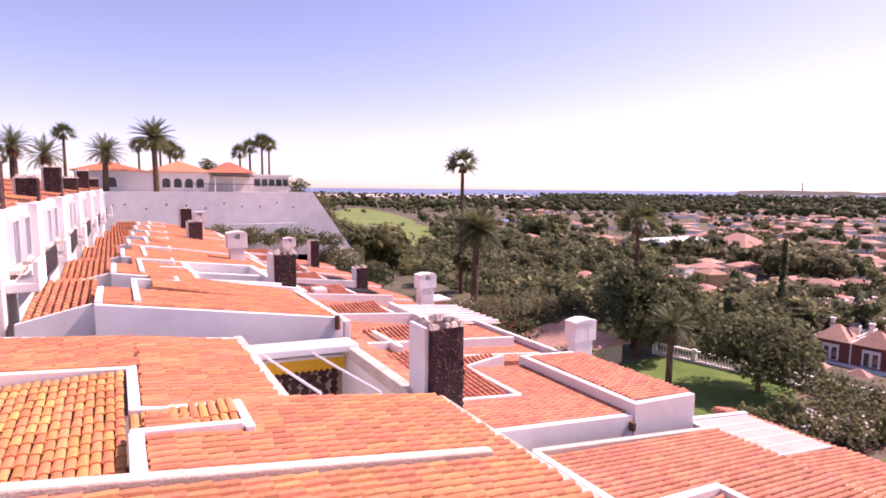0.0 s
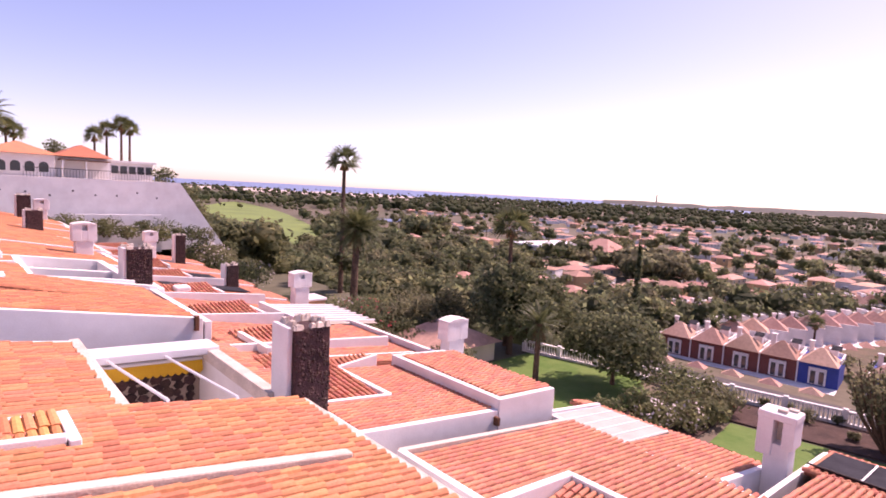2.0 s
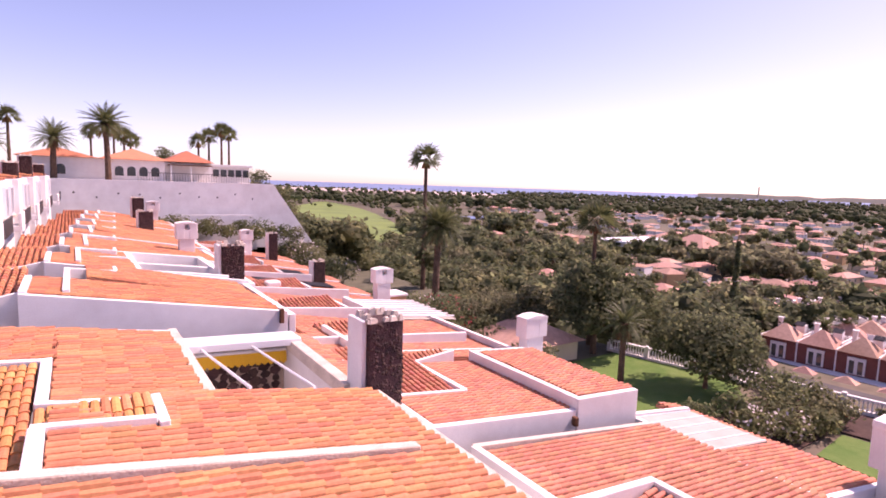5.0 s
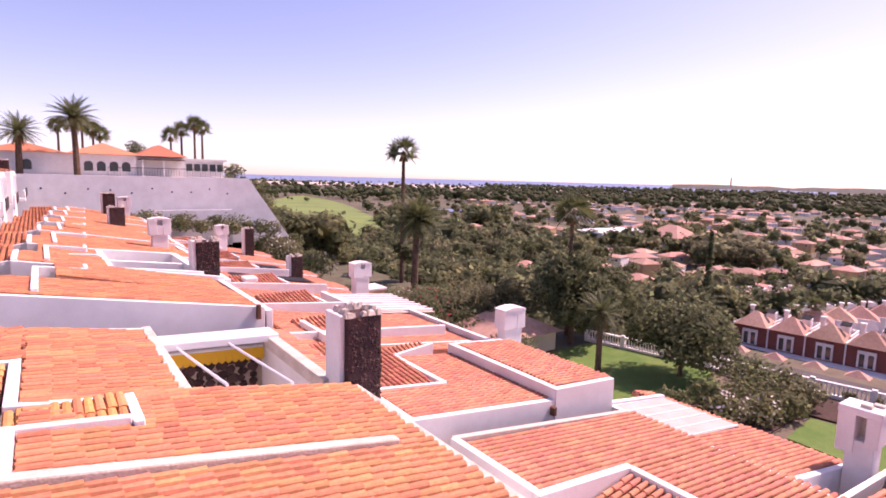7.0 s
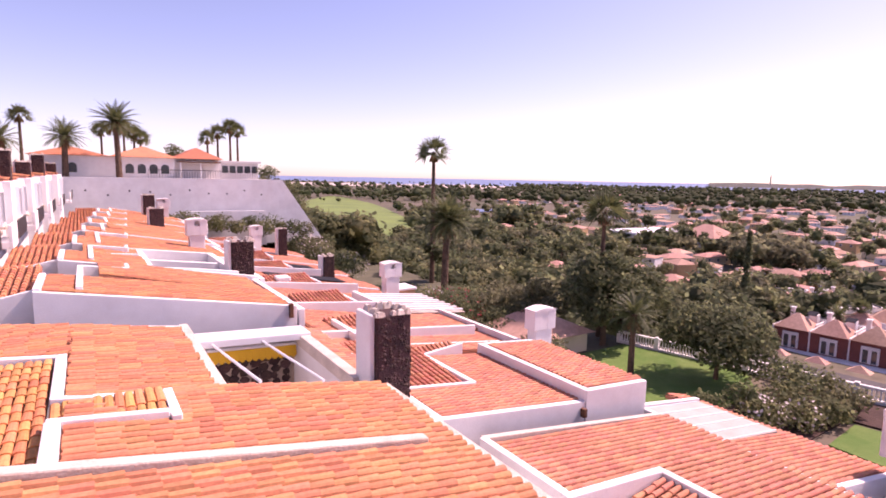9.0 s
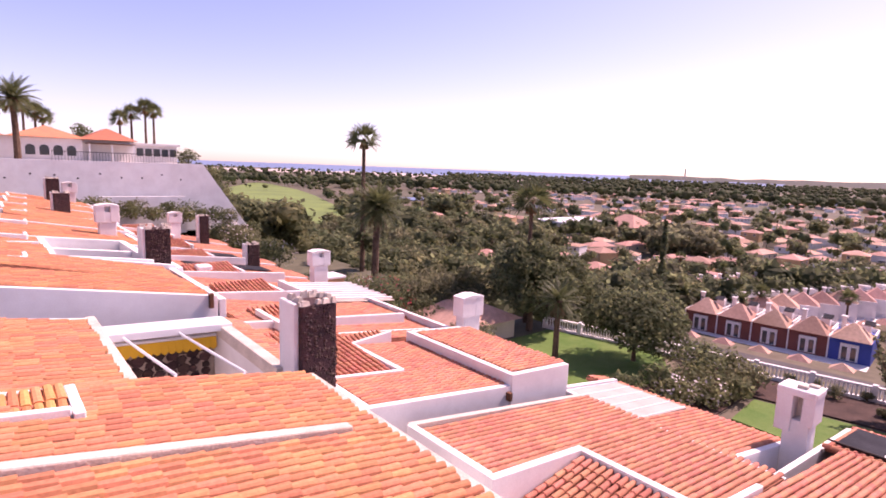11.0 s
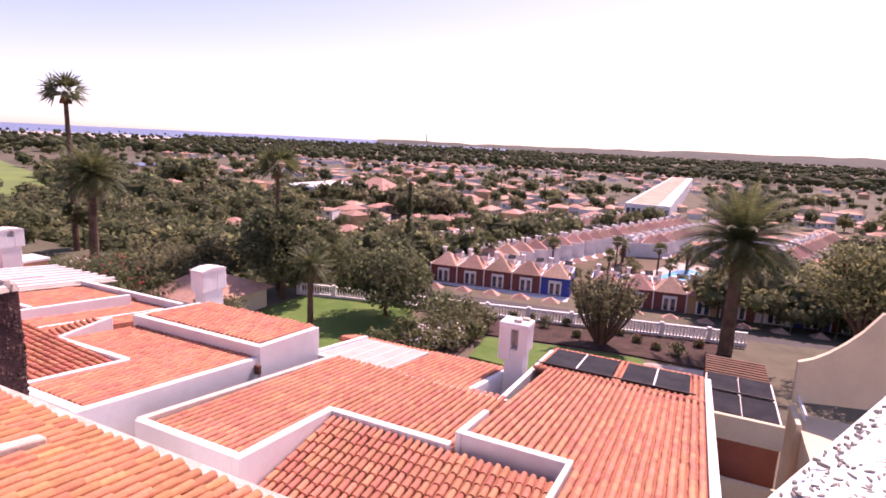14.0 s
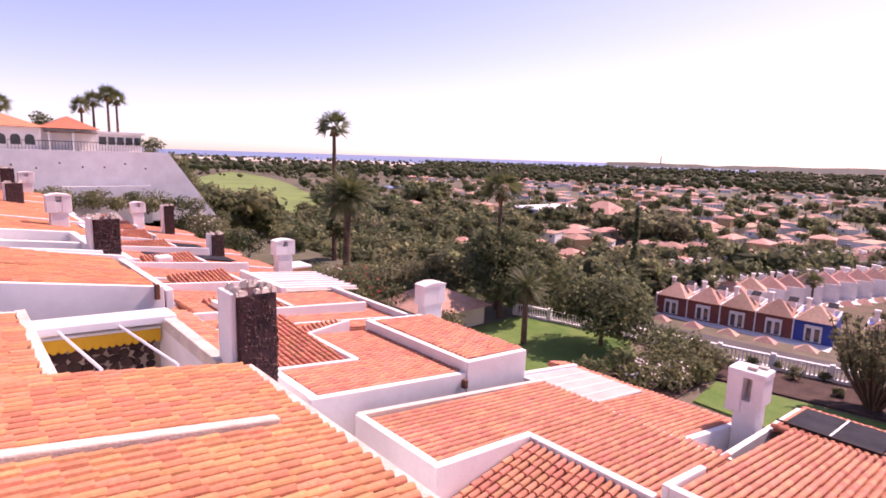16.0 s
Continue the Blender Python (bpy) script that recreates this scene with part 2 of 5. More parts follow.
def ground_sheet():
    ys = [-1500, -700, -300, -120, -60, -40, -25, -15, -5, 5, 15, 25, 34, 45, 60, 75, 90, 110, 140, 200, 300, 450, 700, 1000, 1500]
    g = Mesh()
    for y in ys:
        e = edge_x(y)
        xs = [-1200, -600, -250, -120, -60, -30, -12, -5, 0, 6, 11, 17, 24, (24 + e) / 2, e, e + 2.5, e + 8, e + 16, 80, 100, 120, 160, 220, 300, 450, 700, 1000, 1500]
        g.v += [(x, y, ground_z(x, y)) for x in xs]
    n = len(xs)
    g.f = [(i * n + j, i * n + j + 1, (i + 1) * n + j + 1, (i + 1) * n + j) for i in range(len(ys) - 1) for j in range(n - 1)]
    k = len(g.v)
    ring = [(-1200, -1500), (1500, -1500), (1500, 1500), (-1200, 1500)]
    far = [(-4600, -4600), (4600, -4600), (4600, 4600), (-4600, 4600)]
    g.v += [(x, y, ground_z(x, y)) for x, y in ring] + [(x, y, 16.0) for x, y in far]
    g.f += [(k, k + 4, k + 5, k + 1), (k + 1, k + 5, k + 6, k + 2), (k + 2, k + 6, k + 7, k + 3), (k + 3, k + 7, k + 4, k)]
    tagged(part("ground", g, M["plain"], None, "dry plain with scattered green below the hillside"), category="ground", kind="structure")


ground_sheet()


def sheet(name, label, mat, pts, z, category, lift=0.0):
    """A thin flat patch of ground with a raised edge of its own thickness."""
    m = Mesh()
    n = len(pts)
    top = [(x, y, (z if z is not None else ground_z(x, y)) + lift) for x, y in pts]
    m.add(top + [(x, y, h - 0.25) for x, y, h in top], [tuple(range(n))] + [(i + n, (i + 1) % n + n, (i + 1) % n, i) for i in range(n)])
    return tagged(part(name, m, mat, None, label), category=category, kind="structure")


def oval(cx, cy, rx, ry, turn, n=28, wob=0.12):
    out = []
    for i in range(n):
        a = 2 * math.pi * i / n
        r = 1 + wob * math.sin(3 * a + cx) + wob * 0.6 * math.cos(5 * a + cy)
        x, y = rx * r * math.cos(a), ry * r * math.sin(a)
        c, s = math.cos(radians(turn)), math.sin(radians(turn))
        out.append((cx + c * x - s * y, cy + s * x + c * y))
    return out


# ---- roof tiles ----
def tile_mesh(mat, length=0.40, w0=0.068, w1=0.084, segs=6, lift=0.016):
    m = Mesh()
    for s, r, h in ((0.0, w0, 0.0), (length, w1, lift)):
        m.v += [(s, -r * math.cos(math.pi * i / segs), h + r * 0.95 * math.sin(math.pi * i / segs)) for i in range(segs + 1)]
    n = segs + 1
    m.f = [(i, n + i, n + i + 1, i + 1) for i in range(segs)] + [tuple(n + i for i in range(n))]
    return m.data("tile", mat)


TILES = {k: tile_mesh(M[k]) for k in ("tile", "tile_red", "tile_ochre")}
PITCH, COURSE = 0.212, 0.355


def tiled(roof, kind, corner, down, across, length, width, singles=0, segs=4, start=None):
    """Lays barrel tiles on a slope: corner is its upper corner, down and across the ways along it. The first `singles` tiles
    nearest to start are objects of their own, the rest one mesh."""
    corner, d, c = Vector(corner), Vector(down).normalized(), Vector(across).normalized()
    nrm = d.cross(c).normalized()
    if nrm.z < 0:
        nrm = -nrm
    side = nrm.cross(d).normalized()
    rot = Matrix((d, side, nrm)).transposed().to_4x4()
    cols, rows = max(1, round(width / (0.15 if kind == "tile_ochre" else PITCH))), max(1, int(length / COURSE))
    pw, pl = width / cols, length / rows
    spots = []
    for j in range(cols):
        shift = rng.uniform(-0.06, 0.06)
        for i in range(rows):
            p = corner + d * max(0.0, i * pl + shift + rng.uniform(-0.012, 0.012)) + c * ((j + 0.5) * pw + rng.uniform(-0.008, 0.008)) + nrm * 0.045
            spots.append((p, rng.uniform(-0.03, 0.03)))
    if singles:
        s = Vector(start or (0, 0, 25))
        spots.sort(key=lambda q: (q[0] - s).length)
    for p, twist in spots[:singles]:
        ob = new("tile", TILES[kind])
        ob.parent = roof
        ob.matrix_parent_inverse = Matrix.Identity(4)
        ob.matrix_basis = roof_base(roof).inverted() @ Matrix.Translation(p) @ rot @ Matrix.Rotation(twist, 4, "Z")
    rest = spots[singles:]
    if not rest:
        return
    arc = [(-math.cos(math.pi * i / segs), 0.95 * math.sin(math.pi * i / segs)) for i in range(segs + 1)]
    n = segs + 1
    wide, high = (0.95, 0.5) if kind == "tile_ochre" else (1.0, 1.0)
    base = np.array([(0.0, 0.068 * a * wide, 0.068 * b * high) for a, b in arc] + [(pl + 0.03, 0.084 * a * wide, 0.016 + 0.084 * b * high) for a, b in arc])
    r3 = np.array(rot.to_3x3())
    world_pts = base @ r3.T
    m = Mesh()
    faces = [(i, n + i, n + i + 1, i + 1) for i in range(segs)] + [tuple(n + i for i in range(n))]
    for p, twist in rest:
        w = world_pts + np.array(p) + np.outer(base[:, 0] * twist, np.array(side))
        m.add([tuple(q) for q in w], faces)
    part("tile_field", m, M[kind], roof, kind="stuff")


def roof_base(ob):
    m = Matrix.Identity(4)
    while ob is not None:
        m = ob.matrix_basis @ m if ob.parent is None else ob.matrix_parent_inverse @ ob.matrix_basis @ m
        ob = ob.parent
    return m


def slope_x(house, x0, x1, y0, y1, z0, z1, kind="tile", singles=0, thick=0.14, start=None, segs=4):
    """A roof that falls along x from z0 to z1 (or towards -x where z1 is higher), with tiles along the fall."""
    m = Mesh()
    m.add([(x0, y0, z0 - thick), (x1, y0, z1 - thick), (x1, y1, z1 - thick), (x0, y1, z0 - thick), (x0, y0, z0), (x1, y0, z1), (x1, y1, z1), (x0, y1, z0)],
          [(3, 2, 1, 0), (4, 5, 6, 7), (0, 1, 5, 4), (1, 2, 6, 5), (2, 3, 7, 6), (3, 0, 4, 7)])
    roof = part("roof", m, M["bed"], house, "terracotta barrel tile roof")
    run = math.hypot(x1 - x0, z1 - z0)
    if z0 >= z1:
        tiled(roof, kind, (x0, y0, z0), (x1 - x0, 0, z1 - z0), (0, 1, 0), run, y1 - y0, singles, segs, start)
    else:
        tiled(roof, kind, (x1, y0, z1), (x0 - x1, 0, z0 - z1), (0, 1, 0), run, y1 - y0, singles, segs, start)
    return roof


def slope_y(house, x0, x1, y0, y1, z0, z1, kind="tile", singles=0, thick=0.14, start=None, segs=4):
    """A roof that falls along y towards the lower of z0 (at y0) and z1 (at y1)."""
    m = Mesh()
    m.add([(x0, y0, z0 - thick), (x1, y0, z0 - thick), (x1, y1, z1 - thick), (x0, y1, z1 - thick), (x0, y0, z0), (x1, y0, z0), (x1, y1, z1), (x0, y1, z1)],
          [(3, 2, 1, 0), (4, 5, 6, 7), (0, 1, 5, 4), (1, 2, 6, 5), (2, 3, 7, 6), (3, 0, 4, 7)])
    roof = part("roof", m, M["bed"], house, "terracotta barrel tile roof")
    run = math.hypot(y1 - y0, z1 - z0)
    if z1 >= z0:
        tiled(roof, kind, (x0, y1, z1), (0, y0 - y1, z0 - z1), (1, 0, 0), run, x1 - x0, singles, segs, start)
    else:
        tiled(roof, kind, (x0, y0, z0), (0, y1 - y0, z1 - z0), (1, 0, 0), run, x1 - x0, singles, segs, start)
    return roof


def parapet(house, x0, x1, y0, y1, zb, za, zc=None, mat="white", label=""):
    """An upright plastered wall whose top runs from za at x0 to zc at x1."""
    return part("parapet", Mesh().wall(x0, x1, y0, y1, zb, za, za if zc is None else zc), M[mat], house, label, bevel=0.022)


def coping_y(house, x0, x1, y0, y1, za, zb, h=0.2, mat="white"):
    """A wall along y whose top runs from za at y0 to zb at y1."""
    m = Mesh()
    m.add([(x0, y0, za - h), (x1, y0, za - h), (x1, y1, zb - h), (x0, y1, zb - h), (x0, y0, za), (x1, y0, za), (x1, y1, zb), (x0, y1, zb)],
          [(3, 2, 1, 0), (4, 5, 6, 7), (0, 1, 5, 4), (1, 2, 6, 5), (2, 3, 7, 6), (3, 0, 4, 7)])
    return part("coping", m, M[mat], house, bevel=0.02)


# ---- chimneys ----
def lava_chimney(house, x, y, zb, zt, w=1.0, d=0.95):
    """A chimney of white plaster faced with rough lava stone, its top broken open behind the stone."""
    m = Mesh()
    m.box(x, x + w, y, y + d, zb, zt - 0.05)
    body = part("chimney", m, M["lava"], house, "square chimney faced with dark lava stone", bevel=0.04)
    back = Mesh()
    back.box(x - 0.14, x - 0.004, y + 0.12, y + d + 0.1, zb, zt - 0.02)
    part("plaster_back", back, M["white"], body, "white plastered back", bevel=0.03)
    rim, rr = Mesh(), random.Random(int(x * 11 + y * 5))
    for k in range(22):
        u = rr.random()
        side = k % 4
        cx = x + w * u if side < 2 else (x + 0.06 if side == 2 else x + w - 0.08)
        cy = (y + 0.07 if side == 0 else y + d - 0.07) if side < 2 else y + d * u
        q, hgt = rr.uniform(0.05, 0.11), rr.uniform(0.02, 0.13) if side != 0 else rr.uniform(0.01, 0.05)
        rim.add([(cx + q * a * rr.uniform(0.7, 1.2), cy + q * b * rr.uniform(0.7, 1.2), zt - 0.06) for a, b in ((-1, -1), (1, -1), (1, 1), (-1, 1))]
                + [(cx + q * a * rr.uniform(0.4, 0.9), cy + q * b * rr.uniform(0.4, 0.9), zt + hgt * rr.uniform(0.6, 1.2)) for a, b in ((-1, -1), (1, -1), (1, 1), (-1, 1))],
                [(4, 5, 6, 7), (0, 1, 5, 4), (1, 2, 6, 5), (2, 3, 7, 6), (3, 0, 4, 7)])
    part("rim", rim, M["cement"], body, "broken pale mortar rim", kind="stuff")
    st = Mesh()
    r = random.Random(int(x * 7 + y * 13))
    for i in range(420):
        f = r.random()
        z = r.uniform(max(zb, zt - 3.0), zt - 0.08)
        if f < 0.6:
            p, q = (r.uniform(x + 0.03, x + w - 0.03), y, z), (1, 0.45, 1)
        elif f < 0.85:
            p, q = (x + w, r.uniform(y, y + d), z), (0.45, 1, 1)
        else:
            p, q = (x, r.uniform(y, y + 0.12), z), (0.45, 0.6, 1)
        s = r.uniform(0.035, 0.07)
        pts = [(1, 0, 0), (0, 1, 0), (-1, 0, 0), (0, -1, 0), (0, 0, 1), (0, 0, -1)]
        st.add([tuple(p[k] + v[k] * s * q[k] * r.uniform(0.7, 1.3) for k in range(3)) for v in pts],
               [(0, 1, 4), (1, 2, 4), (2, 3, 4), (3, 0, 4), (1, 0, 5), (2, 1, 5), (3, 2, 5), (0, 3, 5)])
    part("stone_face", st, M["lava"], body, kind="stuff")
    return body


def white_chimney(house, x, y, zb, zt, w=0.95, d=0.6, slot=True):
    """A plastered chimney with a wider hood and smoke slots under a slightly arched cap."""
    h = 0.42 * min(2.2, zt - zb)
    body = part("chimney", Mesh().box(x, x + w, y, y + d, zb, zt - h), M["white"], house, "white plastered chimney with a wider hood", bevel=0.03)
    hood = Mesh()
    e = 0.16
    hood.box(x - e, x + w * 0.34, y - 0.05, y + d + 0.05, zt - h - 0.12, zt - 0.1)
    hood.box(x + w * 0.66, x + w + e, y - 0.05, y + d + 0.05, zt - h - 0.12, zt - 0.1)
    hood.box(x + w * 0.3, x + w * 0.7, y + d * 0.45, y + d + 0.03, zt - h - 0.1, zt - 0.1)
    hood.box(x + w * 0.3, x + w * 0.7, y - 0.04, y + d * 0.46, zt - h - 0.1, zt - (0.45 if slot else 0.1))
    part("hood", hood, M["white"], body, bevel=0.02)
    n, cap = 8, Mesh()
    ring = [(x - e + (w + 2 * e) * i / n, zt - 0.1 + 0.1 * math.sin(math.pi * i / n)) for i in range(n + 1)]
    vs = [(a, yy, b) for yy in (y - 0.08, y + d + 0.08) for a, b in ring] + [(a, yy, zt - 0.14) for yy in (y - 0.08, y + d + 0.08) for a, _ in ring]
    k = n + 1
    fs = []
    for i in range(n):
        fs += [(i, i + 1, k + i + 1, k + i), (2 * k + i + 1, 2 * k + i, 3 * k + i, 3 * k + i + 1), (i + 1, i, 2 * k + i, 2 * k + i + 1), (k + i, k + i + 1, 3 * k + i + 1, 3 * k + i)]
    fs += [(0, k, 3 * k, 2 * k), (k + n, n, 2 * k + n, 3 * k + n)]
    part("cap", cap.add(vs, fs), M["white"], body)
    return body


TERRACE = "terraced houses on the hillside"


def house_at(x, y, z, label):
    return thing("terraced_house", label, "house", TERRACE, (x, y, z))


# ---- the near house, upper storey ----
def PA(x):
    return 21.05 - 0.17 * x


def shift(ob, dx, dy, dz):
    """Moves a finished thing with all its parts."""
    ob.matrix_basis = Matrix.Translation((dx, dy, dz)) @ ob.matrix_basis


h1 = house_at(2, 7, 15, "white terraced house with orange barrel tile roofs and open patio")
slope_x(h1, -1.85, 5.6, 2.2, 7.72, PA(-1.85), PA(5.6), "tile", 300, start=(3.5, 4, 20))
slope_x(h1, -0.4, 5.6, 7.724, 11.15, PA(-0.4), PA(5.6), "tile", 0, segs=6)
part("ledge", Mesh().box(-1.95, 4.95, 7.72, 7.95, PA(-1.95) - 0.12, PA(-1.95) + 0.19, -0.17), M["cement"], h1, "worn cement ledge across the roof", bevel=0.03)
coping_y(h1, 5.72, 5.93, 2.2, 11.25, PA(5.8) + 0.0, PA(5.8) + 0.0, 0.3, "cement")
parapet(h1, 5.7, 5.91, 2.2, 11.25, 14.0, PA(5.8) - 0.31)
part("gutter", Mesh().box(5.45, 5.69, 2.2, 11.25, PA(5.8) - 0.5, PA(5.8) - 0.25), M["dark"], h1)
coping_y(h1, -0.62, -0.41, 7.8, 9.4, PA(-0.5) + 0.2, PA(-0.5) + 0.16, 0.5)
parapet(h1, -0.6, 1.05, 9.4, 9.55, 20.3, PA(-0.5) + 0.16, PA(-0.5) - 0.02)
coping_y(h1, 1.06, 1.22, 9.3, 10.65, PA(1.1) + 0.2, PA(1.1) + 0.2, 0.3)
slope_y(h1, -0.6, 1.04, 9.57, 10.48, PA(-0.3) - 0.16, PA(-0.3) + 0.02, "tile_ochre", 0)
parapet(h1, -0.6, 1.05, 10.5, 10.65, 20.3, PA(-0.5) + 0.12, PA(-0.5) - 0.1)
slope_y(h1, -4.6, -0.65, 5.0, 13.0, 20.9, 21.15, "tile_ochre", 0, segs=5)
coping_y(h1, -2.05, -1.87, 2.2, 7.7, PA(-1.9) + 0.12, PA(-1.9) + 0.12, 0.3)
# roof C behind it
slope_x(h1, -0.4, 2.0, 10.66, 15.95, PA(-0.4), PA(2.0), "tile", 0, segs=5)
slope_x(h1, -3.4, -0.42, 13.22, 15.95, PA(-3.4) - 0.2, PA(-0.42), "tile", 0, segs=5)
coping_y(h1, -0.6, -0.41, 10.65, 13.2, PA(-0.5) + 0.1, PA(-0.5) + 0.1, 0.4)
parapet(h1, -3.6, -0.41, 13.04, 13.2, 20.2, PA(-3.5) - 0.12, PA(-0.4) + 0.1)
coping_y(h1, -3.6, -3.41, 13.2, 16.15, PA(-3.4) - 0.1, PA(-3.4) - 0.1, 0.4)
parapet(h1, -3.6, 2.1, 15.97, 16.15, 19.5, PA(-3.5) - 0.1, PA(2.1) + 0.1)
coping_y(h1, 2.05, 2.28, 10.75, 16.3, PA(2.1) + 0.05, PA(2.1) + 0.1, 0.35, "cement")
# patio
part("patio_floor", Mesh().box(2.28, 5.6, 11.4, 17.4, 16.9, 17.05), M["sand"], h1)
part("patio_wall", Mesh().box(2.07, 2.26, 10.8, 17.4, 17.0, PA(2.1) - 0.32), M["white"], h1)
part("patio_wall", Mesh().box(5.5, 5.74, 12.3, 17.4, 17.0, 19.6), M["white"], h1)
part("patio_wall", Mesh().box(2.28, 5.4, 11.3, 11.45, 17.0, 19.9), M["white"], h1)
coping_y(h1, 5.46, 5.78, 12.2, 17.5, 19.95, 20.0, 0.36, "cement")
part("beam", Mesh().box(2.28, 4.7, 11.25, 11.42, PA(2.28) - 0.15, PA(2.28), -0.17), M["white"], h1, bevel=0.015)
part("header", Mesh().box(2.3, 5.8, 16.25, 17.2, 20.02, 20.25, -0.05), M["alu"], h1, "white metal awning box", bevel=0.03)
part("gutter", Mesh().box(2.3, 5.45, 16.6, 16.75, 19.78, 19.86, -0.05), M["alu"], h1, bevel=0.01)
for bx in (2.9, 4.3):
    part("awning_arm", Mesh().tube((bx, 16.9, 20.06 - 0.05 * (bx - 2.0)), (bx + 0.1, 11.4, PA(bx) + 0.02), 0.035, 0.035), M["alu"], h1)
aw = Mesh()
for i in range(65):
    a = 2.32 + i * 0.0485
    zt = 19.8 - 0.05 * (a - 2.3)
    aw.v += [(a, 16.58, zt), (a, 16.52, zt - 0.3 - 0.08 * abs(math.sin(math.pi * i / 4)))]
aw.f = [(2 * i, 2 * i + 1, 2 * i + 3, 2 * i + 2) for i in range(64)]
part("awning_valance", aw, M["awning"], h1, "scalloped yellow awning cloth")
st = part("stone_wall", Mesh().box(2.28, 5.48, 17.0, 17.35, 17.05, 19.7), M["joint"], h1, "dark lava rubble wall with pale joints")
sx = 2.4
while sx < 5.3:
    sz = 17.1
    while sz < 19.4:
        s = rng.uniform(0.2, 0.32)
        cx, cz = sx + rng.uniform(-0.05, 0.05), sz + s * 0.5
        n = rng.choice((5, 6, 7))
        ring = [(cx + s * 0.74 * rng.uniform(0.75, 1.15) * math.cos(6.283 * i / n), cz + s * 0.66 * rng.uniform(0.75, 1.15) * math.sin(6.283 * i / n)) for i in range(n)]
        stone = Mesh().add([(a, 17.01, b) for a, b in ring] + [(cx + (a - cx) * 0.85, 16.955, cz + (b - cz) * 0.85) for a, b in ring],
                           [tuple(range(n, 2 * n))] + [(i, (i + 1) % n, n + (i + 1) % n, n + i) for i in range(n)])
        part("stone", stone, M["lava"], st)
        sz += s * 1.02
    sx += 0.31
slope_x(h1, 5.82, 6.62, 12.4, 18.2, 19.72, 19.5, "tile_red", 0)
coping_y(h1, 6.63, 6.83, 12.4, 18.3, 19.45, 19.5, 2.5)
lava_chimney(h1, 5.75, 11.45, 17.0, 21.68, 0.92, 0.85)

# ---- the near house, lower storey ----
def PH(x):
    return 17.67 - 0.115 * (x - 8.9)


h0 = house_at(13, 6, 12, "white terraced house with stepped red barrel tile roofs")
slope_x(h0, 8.98, 16.8, 8.2, 11.25, PH(8.98), PH(16.8), "tile_red", 200, start=(9, 8, 17))
slope_x(h0, 12.3, 16.8, 4.6, 8.18, PH(12.3), PH(16.8), "tile_red", 0, segs=5)
coping_y(h0, 8.752, 8.97, 8.181, 11.3, PH(8.9) + 0.28, PH(8.9) + 0.28, 3.5)
parapet(h0, 8.75, 12.26, 7.95, 8.18, 14.0, PH(8.9) + 0.28, PH(8.9) - 0.05)
coping_y(h0, 12.06, 12.28, 4.5, 7.947, PH(8.9) - 0.05, PH(8.9) - 0.05, 0.8)
parapet(h0, 8.9, 16.7, 11.27, 11.47, 15.0, PH(8.9) + 0.24, PH(16.7) + 0.1, "cement")
slope_x(h0, 8.8, 12.04, 1.8, 7.93, 16.9, 17.45, "tile_red", 60, start=(9, 6, 17), segs=6)
coping_y(h0, 8.55, 8.78, -1.2, 7.9, 16.98, 16.98, 3)
h00 = house_at(17, 0, 12, "white terraced house with a wide red tile roof and solar absorbers")
slope_x(h00, 12.62, 20.6, 1.562, 4.28, 17.62, 16.45, "tile_red", 160, start=(14, 3, 17))
slope_x(h00, 9.6, 20.6, -1.25, 1.56, 18.06, 16.45, "tile_red", 140, start=(12, 0, 17))
coping_y(h00, 12.38, 12.6, 1.72, 4.3, 17.82, 17.82, 2)
parapet(h00, 12.4, 14.4, 4.31, 4.48, 15, 17.82, 17.55)
parapet(h00, 9.0, 12.6, 1.58, 1.71, 15, 18.3, 17.82)
parapet(h00, 9.0, 24.4, -1.5, -1.27, 9, 18.3, 16.02)
slope_x(h00, 20.8, 24.0, -1.25, 4.75, 16.4, 16.08, "tile_red", 0, segs=5)
parapet(h00, 24.02, 24.2, -1.26, 4.9, 9, 16.02, 16.02)
parapet(h00, 14.5, 24.0, 4.77, 4.95, 9, 16.9, 16.06)
for i in range(30):
    a, r6 = -1.25 + i * 0.2, range(6)
    rt = Mesh().add([(20.7 + 0.13 * math.cos(math.pi * k / 5), a, 16.47 + 0.13 * math.sin(math.pi * k / 5)) for k in r6] + [(20.7 + 0.105 * math.cos(math.pi * k / 5), a + 0.24, 16.45 + 0.105 * math.sin(math.pi * k / 5)) for k in r6],
                    [(k, k + 1, 7 + k, 6 + k) for k in range(5)])
    part("ridge_tile", rt, M["tile_red"], h00)
    ft = Mesh().add([(24.0 + 0.11 * math.cos(math.pi * k / 5), a, 16.1 + 0.12 * math.sin(math.pi * k / 5)) for k in r6] + [(24.0 + 0.09 * math.cos(math.pi * k / 5), a + 0.24, 16.08 + 0.1 * math.sin(math.pi * k / 5)) for k in r6],
                    [(k, k + 1, 7 + k, 6 + k) for k in range(5)])
    part("ridge_tile", ft, M["tile_red"], h00)
for py_, w in ((-0.75, 2.35), (1.95, 2.6)):
    p = part("solar_absorber", Mesh().box(21.1, 23.7, py_, py_ + w, 16.49, 16.54, -0.1), M["panel"], h00, "flat black solar pool absorber", bevel=0.01)
    part("strap", Mesh().box(21.1, 23.7, py_ + w * 0.5, py_ + w * 0.5 + 0.06, 16.541, 16.56, -0.1), M["white"], p)
    part("pipe", Mesh().tube((21.02, py_ - 0.2, 16.6), (21.02, py_ + w + 0.2, 16.6), 0.035, 0.035), M["iron"], p)
